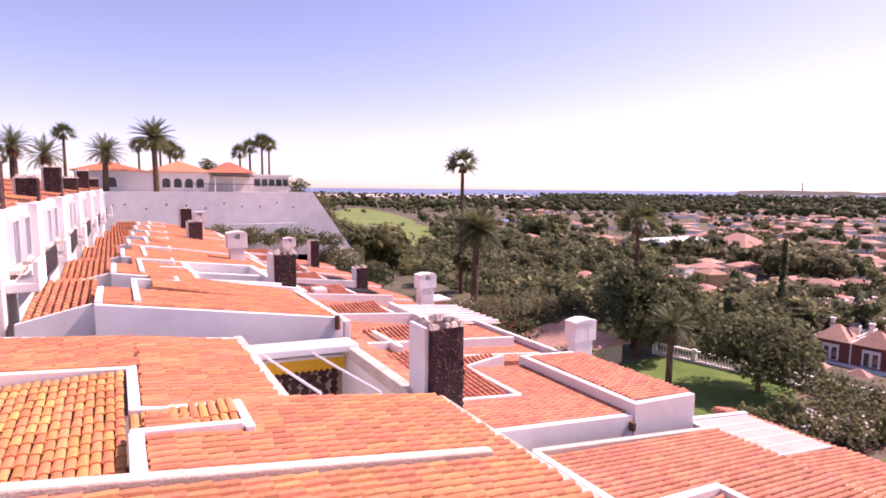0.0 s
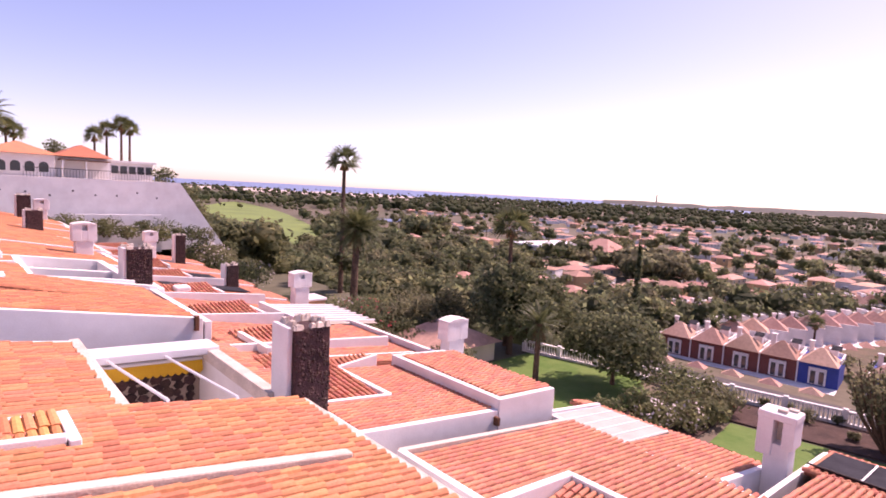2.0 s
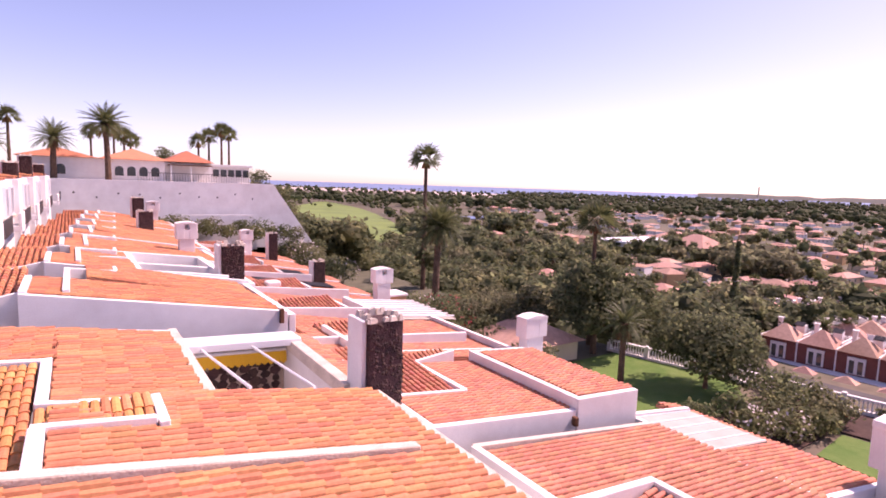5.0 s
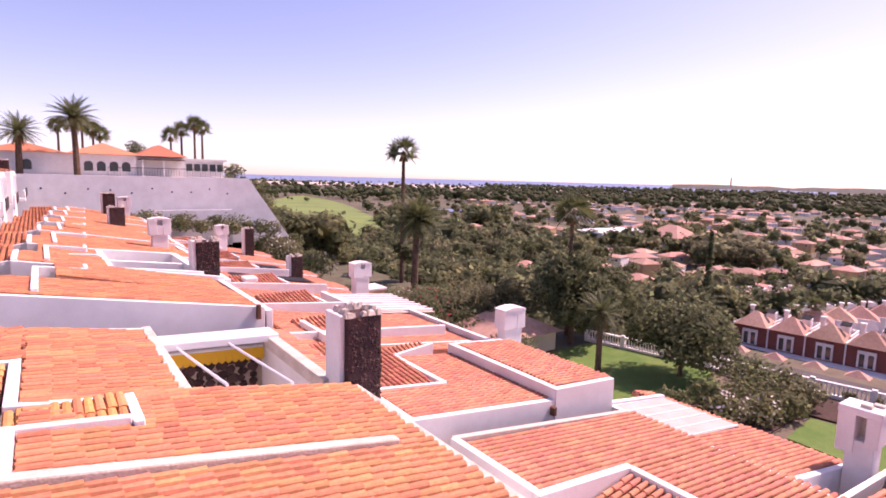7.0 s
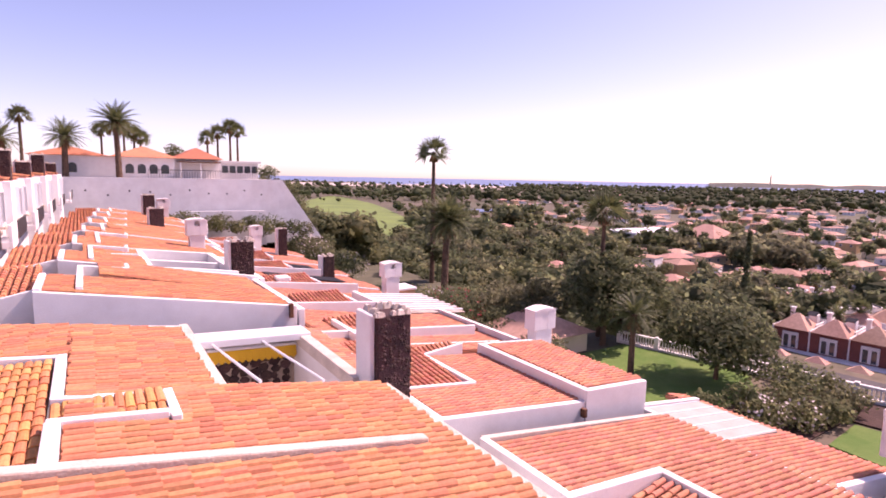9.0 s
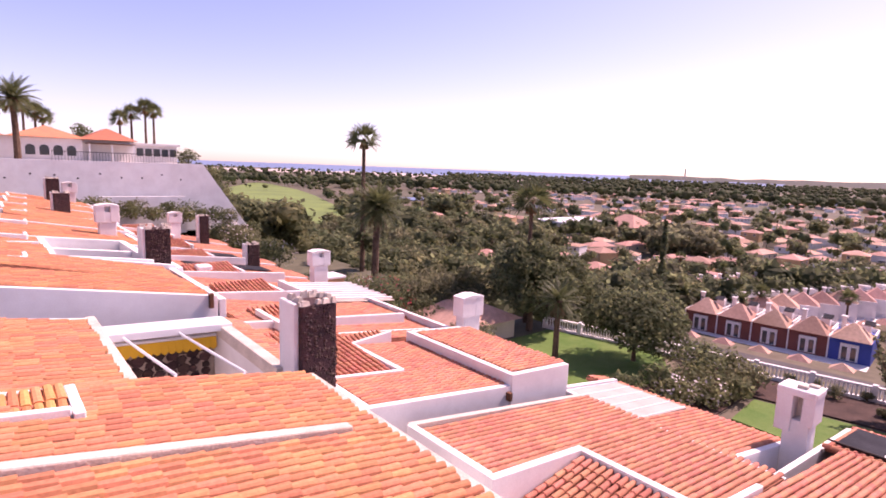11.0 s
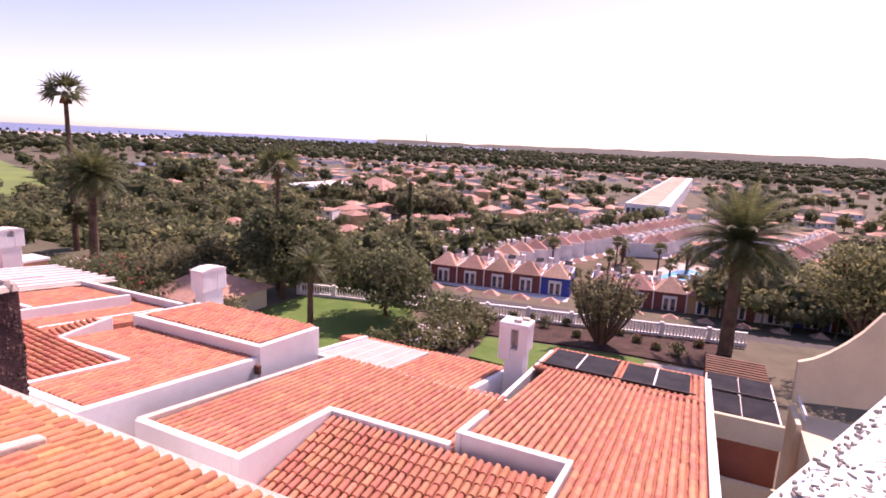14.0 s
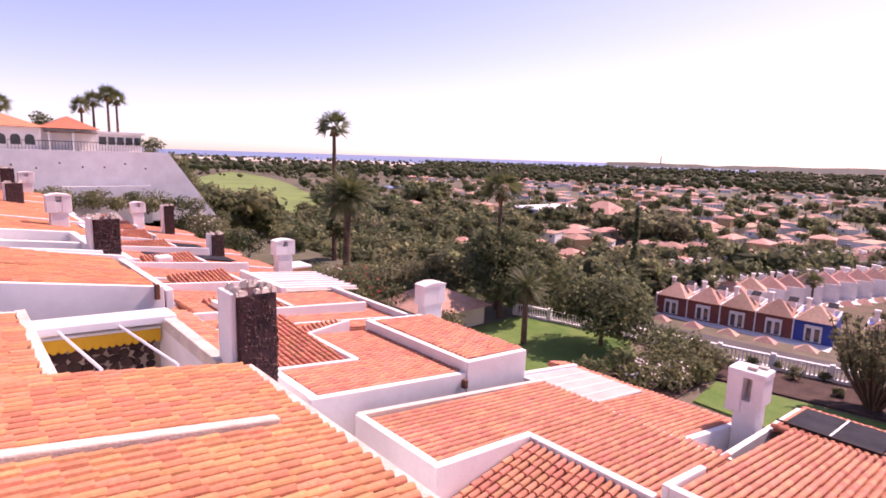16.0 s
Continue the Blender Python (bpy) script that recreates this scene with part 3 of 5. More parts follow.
# raised blocks at the front
part("wall", Mesh().wall(16.82, 17.0, 4.6, 12.1, 10, 16.72, 16.72), M["white"], h0, bevel=0.02)
part("pergola_roof", Mesh().box(17.0, 20.7, 9.3, 12.45, 16.5, 16.58, -0.13), M["pergola"], h0, "weathered translucent patio roof sheet", bevel=0.01)
for k in range(6):
    part("batten", Mesh().box(17.0, 20.7, 9.35 + k * 0.6, 9.4 + k * 0.6, 16.58, 16.61, -0.13), M["white"], h0)
slope_x(h0, 17.02, 21.0, 6.1, 9.2, 16.6, 15.95, "tile_red", 0, segs=5)
slope_x(h0, 20.8, 22.0, 6.1, 14.0, 15.8, 15.5, "tile_red", 0)
parapet(h0, 17.0, 21.0, 5.86, 6.08, 11, 16.75, 16.0)
parapet(h0, 17.0, 20.9, 12.48, 12.68, 11, 16.68, 16.15)
part("front_wall", Mesh().box(20.8, 21.0, 6.1, 13.8, 9, 15.65), M["white"], h0)
chi = part("chimney", Mesh().box(20.2, 20.95, 5.1, 5.85, 13.5, 17.2), M["white"], h0, "white plastered chimney with two pillars and a slot", bevel=0.03)
for y0, y1 in ((4.98, 5.34), (5.62, 6.1)):
    part("pillar", Mesh().box(20.12, 21.02, y0, y1, 17.1 if y0 < 5.5 else 16.75, 18.1), M["white"], chi, bevel=0.03)
part("cap", Mesh().box(20.1, 21.04, 4.95, 6.12, 18.0, 18.25), M["white"], chi, bevel=0.05)
part("flue", Mesh().box(20.65, 20.95, 5.3, 5.66, 17.2, 18.01), M["cement"], chi)
part("rim", Mesh().box(20.3, 20.5, 5.3, 5.6, 18.2, 18.36).box(20.7, 20.95, 5.1, 5.4, 18.2, 18.33), M["cement"], chi, "broken pale mortar rim", bevel=0.03)

# ---- next house ----
def PF(x):
    return 18.14 - 0.115 * (x - 8.4)


h2 = house_at(10, 15, 12, "white terraced house with red tile roofs beside the patio house")
slope_x(h2, 8.25, 13.75, 12.4, 14.65, PF(8.25), PF(13.75), "tile_red", 150, start=(9, 11.5, 17))
slope_x(h2, 11.15, 13.75, 14.65, 18.1, PF(11.15), PF(13.75), "tile_red", 100, start=(10, 13, 17))
parapet(h2, 7.9, 13.78, 12.15, 12.38, 12.0, PF(7.9) + 0.1, PF(13.78) + 0.1)
coping_y(h2, 7.95, 8.2, 12.3, 19.8, PF(8) + 0.1, PF(8) + 0.1, 3)
slope_y(h2, 8.25, 10.9, 14.85, 20.1, PF(9.5) - 0.25, PF(9.5) + 0.25, "tile_red", 0, segs=5)
parapet(h2, 8.2, 11.1, 14.66, 14.83, 16.5, PF(8.2) + 0.14, PF(11.1) + 0.14)
coping_y(h2, 10.92, 11.12, 14.7, 18.3, PF(11) + 0.16, PF(11) + 0.16, 0.4)
parapet(h2, 11.1, 12.9, 18.1, 18.25, 16.5, PF(11) + 0.16, PF(11) + 0.35)
slope_y(h2, 10.9, 12.8, 18.3, 18.9, PF(12) + 0.1, PF(12) + 0.3, "tile_red", 0)
parapet(h2, 13.8, 16.9, 12.12, 12.36, 10, 18.0, 17.78)
coping_y(h2, 13.78, 14.02, 12.2, 18.2, 18.0, 18.0, 1.2)
slope_x(h2, 14.04, 17.0, 12.4, 18.0, 17.93, 17.66, "tile_red", 0, segs=5)
parapet(h2, 13.8, 16.8, 18.05, 18.3, 12, 18.0, 17.75)
part("front_wall", Mesh().box(16.75, 16.95, 12.3, 26.5, 9, 17.5), M["white"], h2)
part("rain_spout", Mesh().box(13.55, 13.69, 11.95, 12.15, 17.15, 17.45), M["wood"], h2, "short brown rain spout", bevel=0.02)
white_chimney(h2, 17.3, 18.5, 14.0, 19.05, 1.0, 0.6, slot=False)
slope_x(h2, 8.3, 17.4, 20.2, 22.2, PF(8.3) - 0.1, PF(17.4) - 0.1, "tile_red", 0)
slope_x(h2, 11.3, 17.4, 18.95, 20.0, PF(11.3) - 0.05, PF(17.4) - 0.05, "tile_red", 0)
parapet(h2, 10.0, 16.5, 20.02, 20.18, 15, PF(10) + 0.04, PF(16.5) + 0.04)
slope_x(h2, 8.3, 17.4, 22.2, 25.8, PF(8.3), PF(17.4), "tile_red", 0)
coping_y(h2, 9.3, 9.5, 20.6, 23.6, 18.4, 18.4, 1.0)

# ---- the row beyond ----
def far_house(i, y0, y1, up, low):
    """One more house of the row: upper roof x -3 to 5.5, lower roof to x 17, white party walls."""
    r = random.Random(40 + i)
    h = house_at(5, (y0 + y1) / 2, 14, "white terraced house with faded orange tile roofs down the row")
    za, zb = 21.62 + up, 20.45 + up
    ym = y0 + (y1 - y0) * r.uniform(0.38, 0.55)
    xr = 0.45 if i == 1 else 4.6
    zx = za + (zb - za) * (xr + 2.3) / 6.9
    slope_x(h, -2.3, xr, y0 + 0.2, ym, za, zx, "tile", 0, segs=3)
    slope_x(h, -1.5 + r.uniform(-0.5, 0.8), xr + 0.02, ym + 0.15, y1, za - 0.1, zx - 0.1, "tile", 0, segs=3)
    parapet(h, -2.5, 4.9, y0, y0 + 0.18, 17.5, za + 0.06, zb + 0.03)
    parapet(h, -1.2, 0.4 if i == 1 else 3.2 + r.uniform(-1, 1), ym, ym + 0.14, 20, za - 0.12, zx + 0.22)
    coping_y(h, -1.5, -1.32, y0 + 0.3, y1 - 1.7, za + 0.06, za + 0.04, 0.4)
    parapet(h, -1.5, 0.1, y1 - 1.68, y1 - 1.54, 20, za + 0.04, za - 0.16)
    coping_y(h, 0.0, 0.14, y1 - 1.53, y1 - 0.6, za - 0.14, za - 0.14, 0.3)
    coping_y(h, -2.5, -2.31, y0 + 0.1, ym, za + 0.12, za + 0.12, 0.6)
    slope_y(h, -4.3, -2.55, y0 + 0.6, y1 - 0.8, za - 0.45, za - 0.05, "tile", 0, segs=3)
    parapet(h, -4.4, -2.4, y0 + 0.4, y0 + 0.56, 19, za - 0.4, za + 0.05)
    part("party_wall", Mesh().box(-4.4, 5.0, y1 - 0.25, y1 - 0.05, 15, zb - 0.3), M["white"], h)
    zl, zr = 18.15 + low, 16.4 + low
    yk = y0 + (y1 - y0) * r.uniform(0.4, 0.6)
    slope_x(h, 5.2, 17.0, y0 + 0.2, yk, zl + 0.3, zr, "tile_red", 0, segs=3)
    slope_x(h, 5.2, 17.0, yk + 0.2, y1 - 0.1, zl + 0.1, zr - 0.15, "tile_red", 0, segs=3)
    parapet(h, 5.0, 16.8, y0, y0 + 0.18, 12, zl + 0.4, zr + 0.1)
    parapet(h, 6.5, 12.0 + r.uniform(-2, 3), yk + 0.02, yk + 0.18, 14, zl + 0.42, zl - 0.35)
    coping_y(h, 4.95, 5.18, y0, y1, zb - 0.1, zb - 0.1, 2.0)
    part("front_wall", Mesh().box(16.8, 17.0, y0, y1, 8, zr - 0.2), M["white"], h)
    slope_y(h, 8.0, 11.0, yk + 0.5, y1 - 0.6, zl - 0.3, zl + 0.12, "tile_red", 0, segs=3)
    coping_y(h, 11.02, 11.2, yk + 0.5, y1 - 0.5, zl - 0.05, zl - 0.05, 0.4)
    return h, za, zb, zl, zr


BOUNDS = [18.5, 25.0, 31.5, 38.5, 45.5, 52.5, 60.0, 67.0]
HOUSES = [far_house(i, a, b, 0.05 * i + 0.03 * (i % 2), 0.02 * i) for i, (a, b) in enumerate(zip(BOUNDS, BOUNDS[1:]))]
part("rain_spout", Mesh().box(4.6, 4.74, 18.35, 18.5, 20.1, 20.6), M["wood"], HOUSES[0][0], "short brown rain spout", bevel=0.02)
lava_chimney(HOUSES[1][0], 3.85, 25.3, 18, 22.15, 0.95, 0.9)
white_chimney(HOUSES[2][0], 3.3, 35.8, 19, 22.5, 0.85, 0.7)
lava_chimney(HOUSES[4][0], 1.6, 49.0, 19, 22.6, 1.0, 0.9)
lava_chimney(HOUSES[6][0], 1.4, 62.0, 19, 23.4, 1.0, 0.9)
white_chimney(HOUSES[6][0], 2.9, 63.5, 19, 23.0, 0.9, 0.7)
white_chimney(HOUSES[2][0], 14.9, 32.8, 12, 19.5, 1.0, 0.7)
lava_chimney(HOUSES[3][0], 13.6, 42.0, 13, 18.9, 0.9, 0.9)
white_chimney(HOUSES[5][0], 11.2, 58.0, 14, 20.3, 0.9, 0.7)
lava_chimney(HOUSES[5][0], 14.2, 59.0, 14, 19.8, 0.9, 0.9)
# white-framed patio openings and skylights along the row
hh, za, zb, zl, zr = HOUSES[1]
for nm, m in (("frame_beam", Mesh().box(0.5, 4.1, 25.2, 25.45, 20.75, 21.25, -0.12)), ("frame_beam", Mesh().box(0.76, 3.8, 28.0, 28.25, 20.6, 21.15, -0.12)), ("frame_beam", Mesh().box(0.5, 4.1, 31.1, 31.35, 20.75, 21.3, -0.12)),
              ("frame_side", Mesh().box(0.5, 0.75, 25.45, 31.1, 20.5, 21.26)), ("frame_side", Mesh().box(3.81, 4.1, 25.45, 31.1, 20.2, 20.88))):
    part(nm, m, M["white"], hh, "white rim of an open patio", bevel=0.02)
part("patio_floor", Mesh().box(0.5, 4.1, 25.3, 31.2, 18.6, 18.8), M["sand"], hh)
part("patio_cover", Mesh().box(0.78, 3.78, 28.7, 30.9, 20.55, 20.62, -0.12), M["pergola"], hh, "pale rolled patio cover")
for k in range(3):
    part("cover_rail", Mesh().box(1.2 + k * 0.9, 1.26 + k * 0.9, 28.3, 31.0, 20.72 - 0.11 * k, 20.78 - 0.11 * k), M["alu"], hh)
part("side_wall", Mesh().box(4.12, 4.3, 25.2, 31.3, 17.5, 20.3), M["white"], hh)
for k in range(4):
    hh4 = HOUSES[3 + k // 2][0]
    part("solar_absorber", Mesh().box(8.6, 14.4, 39.5 + k * 2.6, 41.6 + k * 2.6, 18.05 - 0.02 * k, 18.1 - 0.02 * k, -0.16), M["panel"], hh4, "flat black solar pool absorber")
part("pergola_roof", Mesh().box(12.4, 16.9, 25.9, 31.2, 17.75, 17.8, -0.1), M["cement"], HOUSES[1][0], "slatted pale pergola over a patio")
for k in range(8):
    part("slat", Mesh().box(12.5, 16.9, 26.1 + 0.66 * k, 26.25 + 0.66 * k, 17.86, 17.94, -0.1), M["white"], HOUSES[1][0])
coping_y(HOUSES[1][0], 12.1, 12.38, 25.8, 31.3, 18.05, 18.05, 1.2)
part("porch", Mesh().box(15.9, 17.6, 33.6, 35.2, 14, 17.3), M["ochrewall"], HOUSES[2][0], "ochre plastered porch block")
part("porch_top", Mesh().box(15.8, 17.7, 33.5, 35.3, 17.302, 17.45), M["white"], HOUSES[2][0], bevel=0.02)
part("skylight", Mesh().box(8.6, 9.5, 36.2, 37.1, 18.0, 18.45), M["white"], HOUSES[2][0], "small white roof light", bevel=0.1)

for (hh, *_), a, b in zip(HOUSES, BOUNDS, BOUNDS[1:]):
    shift(hh, 0.055 * (a + b) / 2, 0.0, 0.25 - 0.014 * (a + b) / 2)

# ---- uphill row across the lane ----
def uphill_house(i, y0, y1, ztop):
    h = thing("terraced_house", "white house with dark windows and red tiled roof uphill", "house", "uphill houses", (-6, y0, 20))
    part("wall", Mesh().box(-11, -4.9, y0, y1, 19, ztop), M["white"], h, bevel=0.03)
    slope_x(h, -11.2, -5.2, y0 + 0.3, y1 - 0.4, ztop + 0.9, ztop + 0.08, "tile", 0, segs=3)
    for k in range(2):
        yy = y0 + (0.22 + 0.4 * k) * (y1 - y0)
        w = part("window", Mesh().box(-4.89, -4.8, yy, yy + 1.3, ztop - 1.9, ztop - 0.4), M["glassy"], h, "dark window with white frame")
        part("window_frame", Mesh().ring(-4.9, -4.72, yy - 0.1, yy + 1.4, ztop - 2.0, ztop - 0.3, 0.1), M["alu"], w)
        part("mullion", Mesh().box(-4.9, -4.74, yy + 0.62, yy + 0.68, ztop - 1.9, ztop - 0.4), M["alu"], w)
        part("sill", Mesh().box(-4.9, -4.6, yy - 0.15, yy + 1.45, ztop - 2.12, ztop - 2.0), M["cement"], w)
    part("balcony", Mesh().box(-4.9, -4.0, y0 + 0.5, y0 + 2.6, ztop - 2.6, ztop - 2.3).box(-4.15, -4.0, y0 + 0.5, y0 + 2.6, ztop - 2.3, ztop - 1.6), M["white"], h, bevel=0.03)
    part("railing", Mesh().box(-4.05, -3.98, y0 + 2.7, y1 - 0.4, ztop - 2.4, ztop - 1.6), M["iron"], h, "dark railing")
    lava_chimney(h, -5.9, y0 + 0.35 * (y1 - y0), ztop - 1, ztop + (1.7 if i % 2 == 0 else 1.1), 0.8, 0.7)
    shift(h, 0.045 * (y0 + y1) / 2, 0.0, 0.1 - 0.014 * (y0 + y1) / 2)


for i, (a, b, zt) in enumerate(((21.5, 28.5, 24.4), (28.5, 36.0, 24.6), (36.0, 44.0, 24.8), (44.0, 52.0, 25.0), (52.0, 61.0, 25.2), (61.0, 72.0, 25.4))):
    uphill_house(i, a, b, zt)
lane = thing("garden_wall", "long white plastered wall beside the lane", "wall", at=(-4.8, 30, 20))
part("wall", Mesh().box(-5.0, -4.75, 6.0, 72.0, 17, 21.9), M["white"], lane, bevel=0.03)
tagged(part("lane", Mesh().box(-4.75, -4.4, 6, 72, 18, 20.6), M["sand"], None, "narrow paved lane between the rows"), category="path", kind="structure")

# ---- villa on its retaining wall ----
tagged(part("retaining_wall", Mesh().add([(-6, 74, 16), (22.2, 74, 16), (27.6, 74, 16.5), (22.2, 74, 24.3), (-6, 74, 24.3), (-6, 75, 16), (22.2, 75, 16), (27.6, 75, 16.5), (22.2, 75, 24.3), (-6, 75, 24.3)],
     [(0, 1, 3, 4), (1, 2, 3), (9, 8, 6, 5), (8, 7, 6), (4, 3, 8, 9), (3, 2, 7, 8), (5, 6, 1, 0), (6, 7, 2, 1), (0, 4, 9, 5)]), M["white"], None, "high white plastered retaining wall below the villa"), category="wall", kind="structure")
tagged(part("terrace", Mesh().box(-9, 22.4, 75, 110, 16, 24.25), M["sand"], None, "paved villa terrace on the retaining wall"), category="terrace", kind="structure")
tagged(part("planter_wall", Mesh().box(10.5, 19.5, 72.0, 72.5, 16, 20.4), M["white"], None, "low white planter wall below the villa"), category="wall", kind="structure")
for k in range(11):
    hx = -2.0 + k * 2.15
    tagged(part("drain_hole", Mesh().tube((hx, 73.98, 22.6 + 0.3 * math.sin(k * 2.3)), (hx, 74.03, 22.6 + 0.3 * math.sin(k * 2.3)), 0.11, 0.11, 8), M["dark"], bpy.data.objects["retaining_wall"]))
villa = thing("villa", "white single-storey villa with orange tile roofs and arches", "villa", at=(4, 84, 25.35))
for m in (Mesh().box(-6.5, 7.0, 83, 92, 25.3, 28.0), Mesh().box(7.003, 12.2, 84.5, 92, 25.3, 28.0), Mesh().box(12.203, 17, 85, 92, 25.3, 27.6)):
    part("wall", m, M["white"], villa, bevel=0.04)
for m in (Mesh().hip(-7, 0.5, 82.5, 92.5, 28.0, 1.2, 5), Mesh().hip(0.4, 7.4, 82.4, 92.5, 28.01, 1.5, 5), Mesh().hip(7.0, 12.6, 83.6, 92, 28.02, 1.6, 4)):
    part("roof", m, M["tile"], villa, "orange tile roof")
part("flat_roof", Mesh().box(12.0, 17.3, 84.6, 92.2, 27.6, 27.9), M["white"], villa)
for ax in (2.4, 3.6, 4.8, 6.0, -3.0):
    arch = Mesh()
    n = 10
    ring = [(ax + 0.42 * math.cos(math.pi * k / n), 26.7 + 0.42 * math.sin(math.pi * k / n)) for k in range(n + 1)] + [(ax - 0.42, 25.9), (ax + 0.42, 25.9)]
    k = len(ring)
    arch.add([(a, 82.96, b) for a, b in ring] + [(a, 83.1, b) for a, b in ring], [tuple(range(k))[::-1]] + [(i, (i + 1) % k, k + (i + 1) % k, k + i) for i in range(k)])
    part("window", arch, M["glassy"], villa, "dark arched window")
for k in range(5):
    part("window", Mesh().box(12.6 + k * 0.9, 13.3 + k * 0.9, 84.93, 85.1, 26.2, 27.2), M["glassy"], villa)
part("awning", Mesh().box(7.4, 12.0, 82.0, 84.5, 27.5, 27.62), M["wood"], villa, "dark terrace awning")
for k in range(3):
    part("post", Mesh().box(7.5 + k * 2.15, 7.65 + k * 2.15, 82.1, 82.25, 25.35, 27.5), M["white"], villa)
villa.matrix_basis = Matrix.Translation((2.4, 0, -1.1)) @ Matrix.Diagonal((1.15, 1, 1, 1)) @ villa.matrix_basis
rail = thing("railing", "dark metal railing along the villa terrace", "railing", at=(14, 74.5, 24.3))
part("rail", Mesh().box(6.5, 22.1, 74.4, 74.46, 25.25, 25.32), M["iron"], rail)
for k in range(52):
    part("baluster", Mesh().box(6.5 + k * 0.3, 6.53 + k * 0.3, 74.41, 74.44, 24.3, 25.25), M["iron"], rail)


# ---- plants ----
def frond(m, root, yaw, lift, length, droop, wide, n=9, leaflets=True):
    """A feather palm frond: an arching rib with leaflets to both sides."""
    p, el = Vector(root), lift
    h = Vector((math.cos(yaw), math.sin(yaw), 0))
    s = Vector((-math.sin(yaw), math.cos(yaw), 0))
    step = length / n
    prev = p
    for i in range(n):
        d = h * math.cos(el) + Vector((0, 0, math.sin(el)))
        q = prev + d * step
        w = wide * math.sin(math.pi * min(1, (i + 0.8) / n) * 0.93 + 0.12)
        up = s.cross(d) * -1
        if leaflets:
            for sg in (-1, 1):
                for e in (0.0, 0.25, 0.5, 0.75):
                    b = prev.lerp(q, e)
                    tip = b + s * sg * w + d * w * 0.75 - Vector((0, 0, w * 0.35))
                    m.add([tuple(b - d * step * 0.1), tuple(b + d * step * 0.12), tuple(tip)], [(0, 1, 2)])
        m.add([tuple(prev + s * 0.025), tuple(prev - s * 0.025), tuple(q - s * 0.02), tuple(q + s * 0.02)], [(0, 1, 2, 3)])
        prev = q
        el -= droop / n
    return m


def date_palm(x, y, z, height, crown, seed=0, fronds=46, girth=0.34, label="feather palm with a ringed brown trunk"):
    r = random.Random(seed)
    t = thing("palm_tree", label, "palm tree", "palms", (x, y, z))
    tr = Mesh()
    n = max(6, int(height / 0.45))
    bend = r.uniform(-0.03, 0.03)
    for i in range(n):
        a, b = i / n, (i + 1) / n
        fx = lambda u: x + bend * height * u * u
        tr.tube((fx(a), y, z - 0.3 + (height + 0.3) * a), (fx(b), y, z - 0.3 + (height + 0.3) * b), girth * (1.15 - 0.25 * a), girth * (1.02 - 0.25 * a), 9)
    part("trunk", tr, M["bark"], t)
    top = (x + bend * height, y, z + height)
    part("bole", Mesh().tube((top[0], y, z + height - girth * 2.5), (top[0], y, z + height + 0.15), girth * 1.15, girth * 1.5, 10), M["bark"], t)
    m = Mesh()
    for i in range(fronds):
        k = (i + 0.5) / fronds
        frond(m, top, i * 2.39996, radians(84 - 92 * k + r.uniform(-6, 6)), crown * r.uniform(0.85, 1.08), radians(44 + 36 * k), crown * 0.165, 9)
    part("crown", m, M["palmleaf"], t)
    dm = Mesh()
    for i in range(9):
        frond(dm, (top[0], y, top[2] - 0.2), i * 0.7 + 0.3, radians(-38), crown * 0.55, radians(45), crown * 0.1, 6)
    part("dry_skirt", dm, M["dryleaf"], t)
    return t


def fan_palm(x, y, z, height, crown, seed=0, girth=0.2, label="tall fan palm with a slim trunk"):
    r = random.Random(seed)
    t = thing("palm_tree", label, "palm tree", "palms", (x, y, z))
    part("trunk", Mesh().tube((x, y, z - 0.3), (x, y, z + height), girth * 1.3, girth * 0.8, 10), M["bark"], t)
    m, top = Mesh(), Vector((x, y, z + height))
    for i in range(24):
        k = (i + 0.5) / 24
        yaw, el = i * 2.39996, radians(85 - 112 * k + r.uniform(-12, 12))
        d = Vector((math.cos(yaw) * math.cos(el), math.sin(yaw) * math.cos(el), math.sin(el)))
        s = Vector((-math.sin(yaw), math.cos(yaw), 0))
        u = d.cross(s)
        roll = r.uniform(-1.1, 1.1)
        s = s * math.cos(roll) + u * math.sin(roll)
        hub = top + d * crown * r.uniform(0.2, 0.42)
        m.add([tuple(top + s * 0.02), tuple(top - s * 0.02), tuple(hub)], [(0, 1, 2)])
        for j in range(-5, 6):
            a = j * 0.24
            v = (d * math.cos(a) + s * math.sin(a)).normalized() - Vector((0, 0, 0.18))
            tip = hub + v * crown * 0.7 * r.uniform(0.7, 1.2)
            w = (s * math.cos(a) - d * math.sin(a)) * crown * 0.036
            mid = hub.lerp(tip, 0.5)
            m.add([tuple(hub), tuple(mid + w), tuple(tip), tuple(mid - w)], [(0, 1, 2, 3)])
    part("crown", m, M["palmleaf"], t)
    dm = Mesh()
    for i in range(14):
        yaw = i * 0.45
        d = Vector((math.cos(yaw) * 0.35, math.sin(yaw) * 0.35, -1))
        a = top + Vector((math.cos(yaw) * 0.2, math.sin(yaw) * 0.2, -0.1))
        s = Vector((-math.sin(yaw), math.cos(yaw), 0)) * crown * 0.07
        b = a + d * crown * 0.36
        dm.add([tuple(a), tuple(b + s), tuple(b + d * 0.3), tuple(b - s)], [(0, 1, 2, 3)])
    part("dry_skirt", dm, M["dryleaf"], t)
    return t


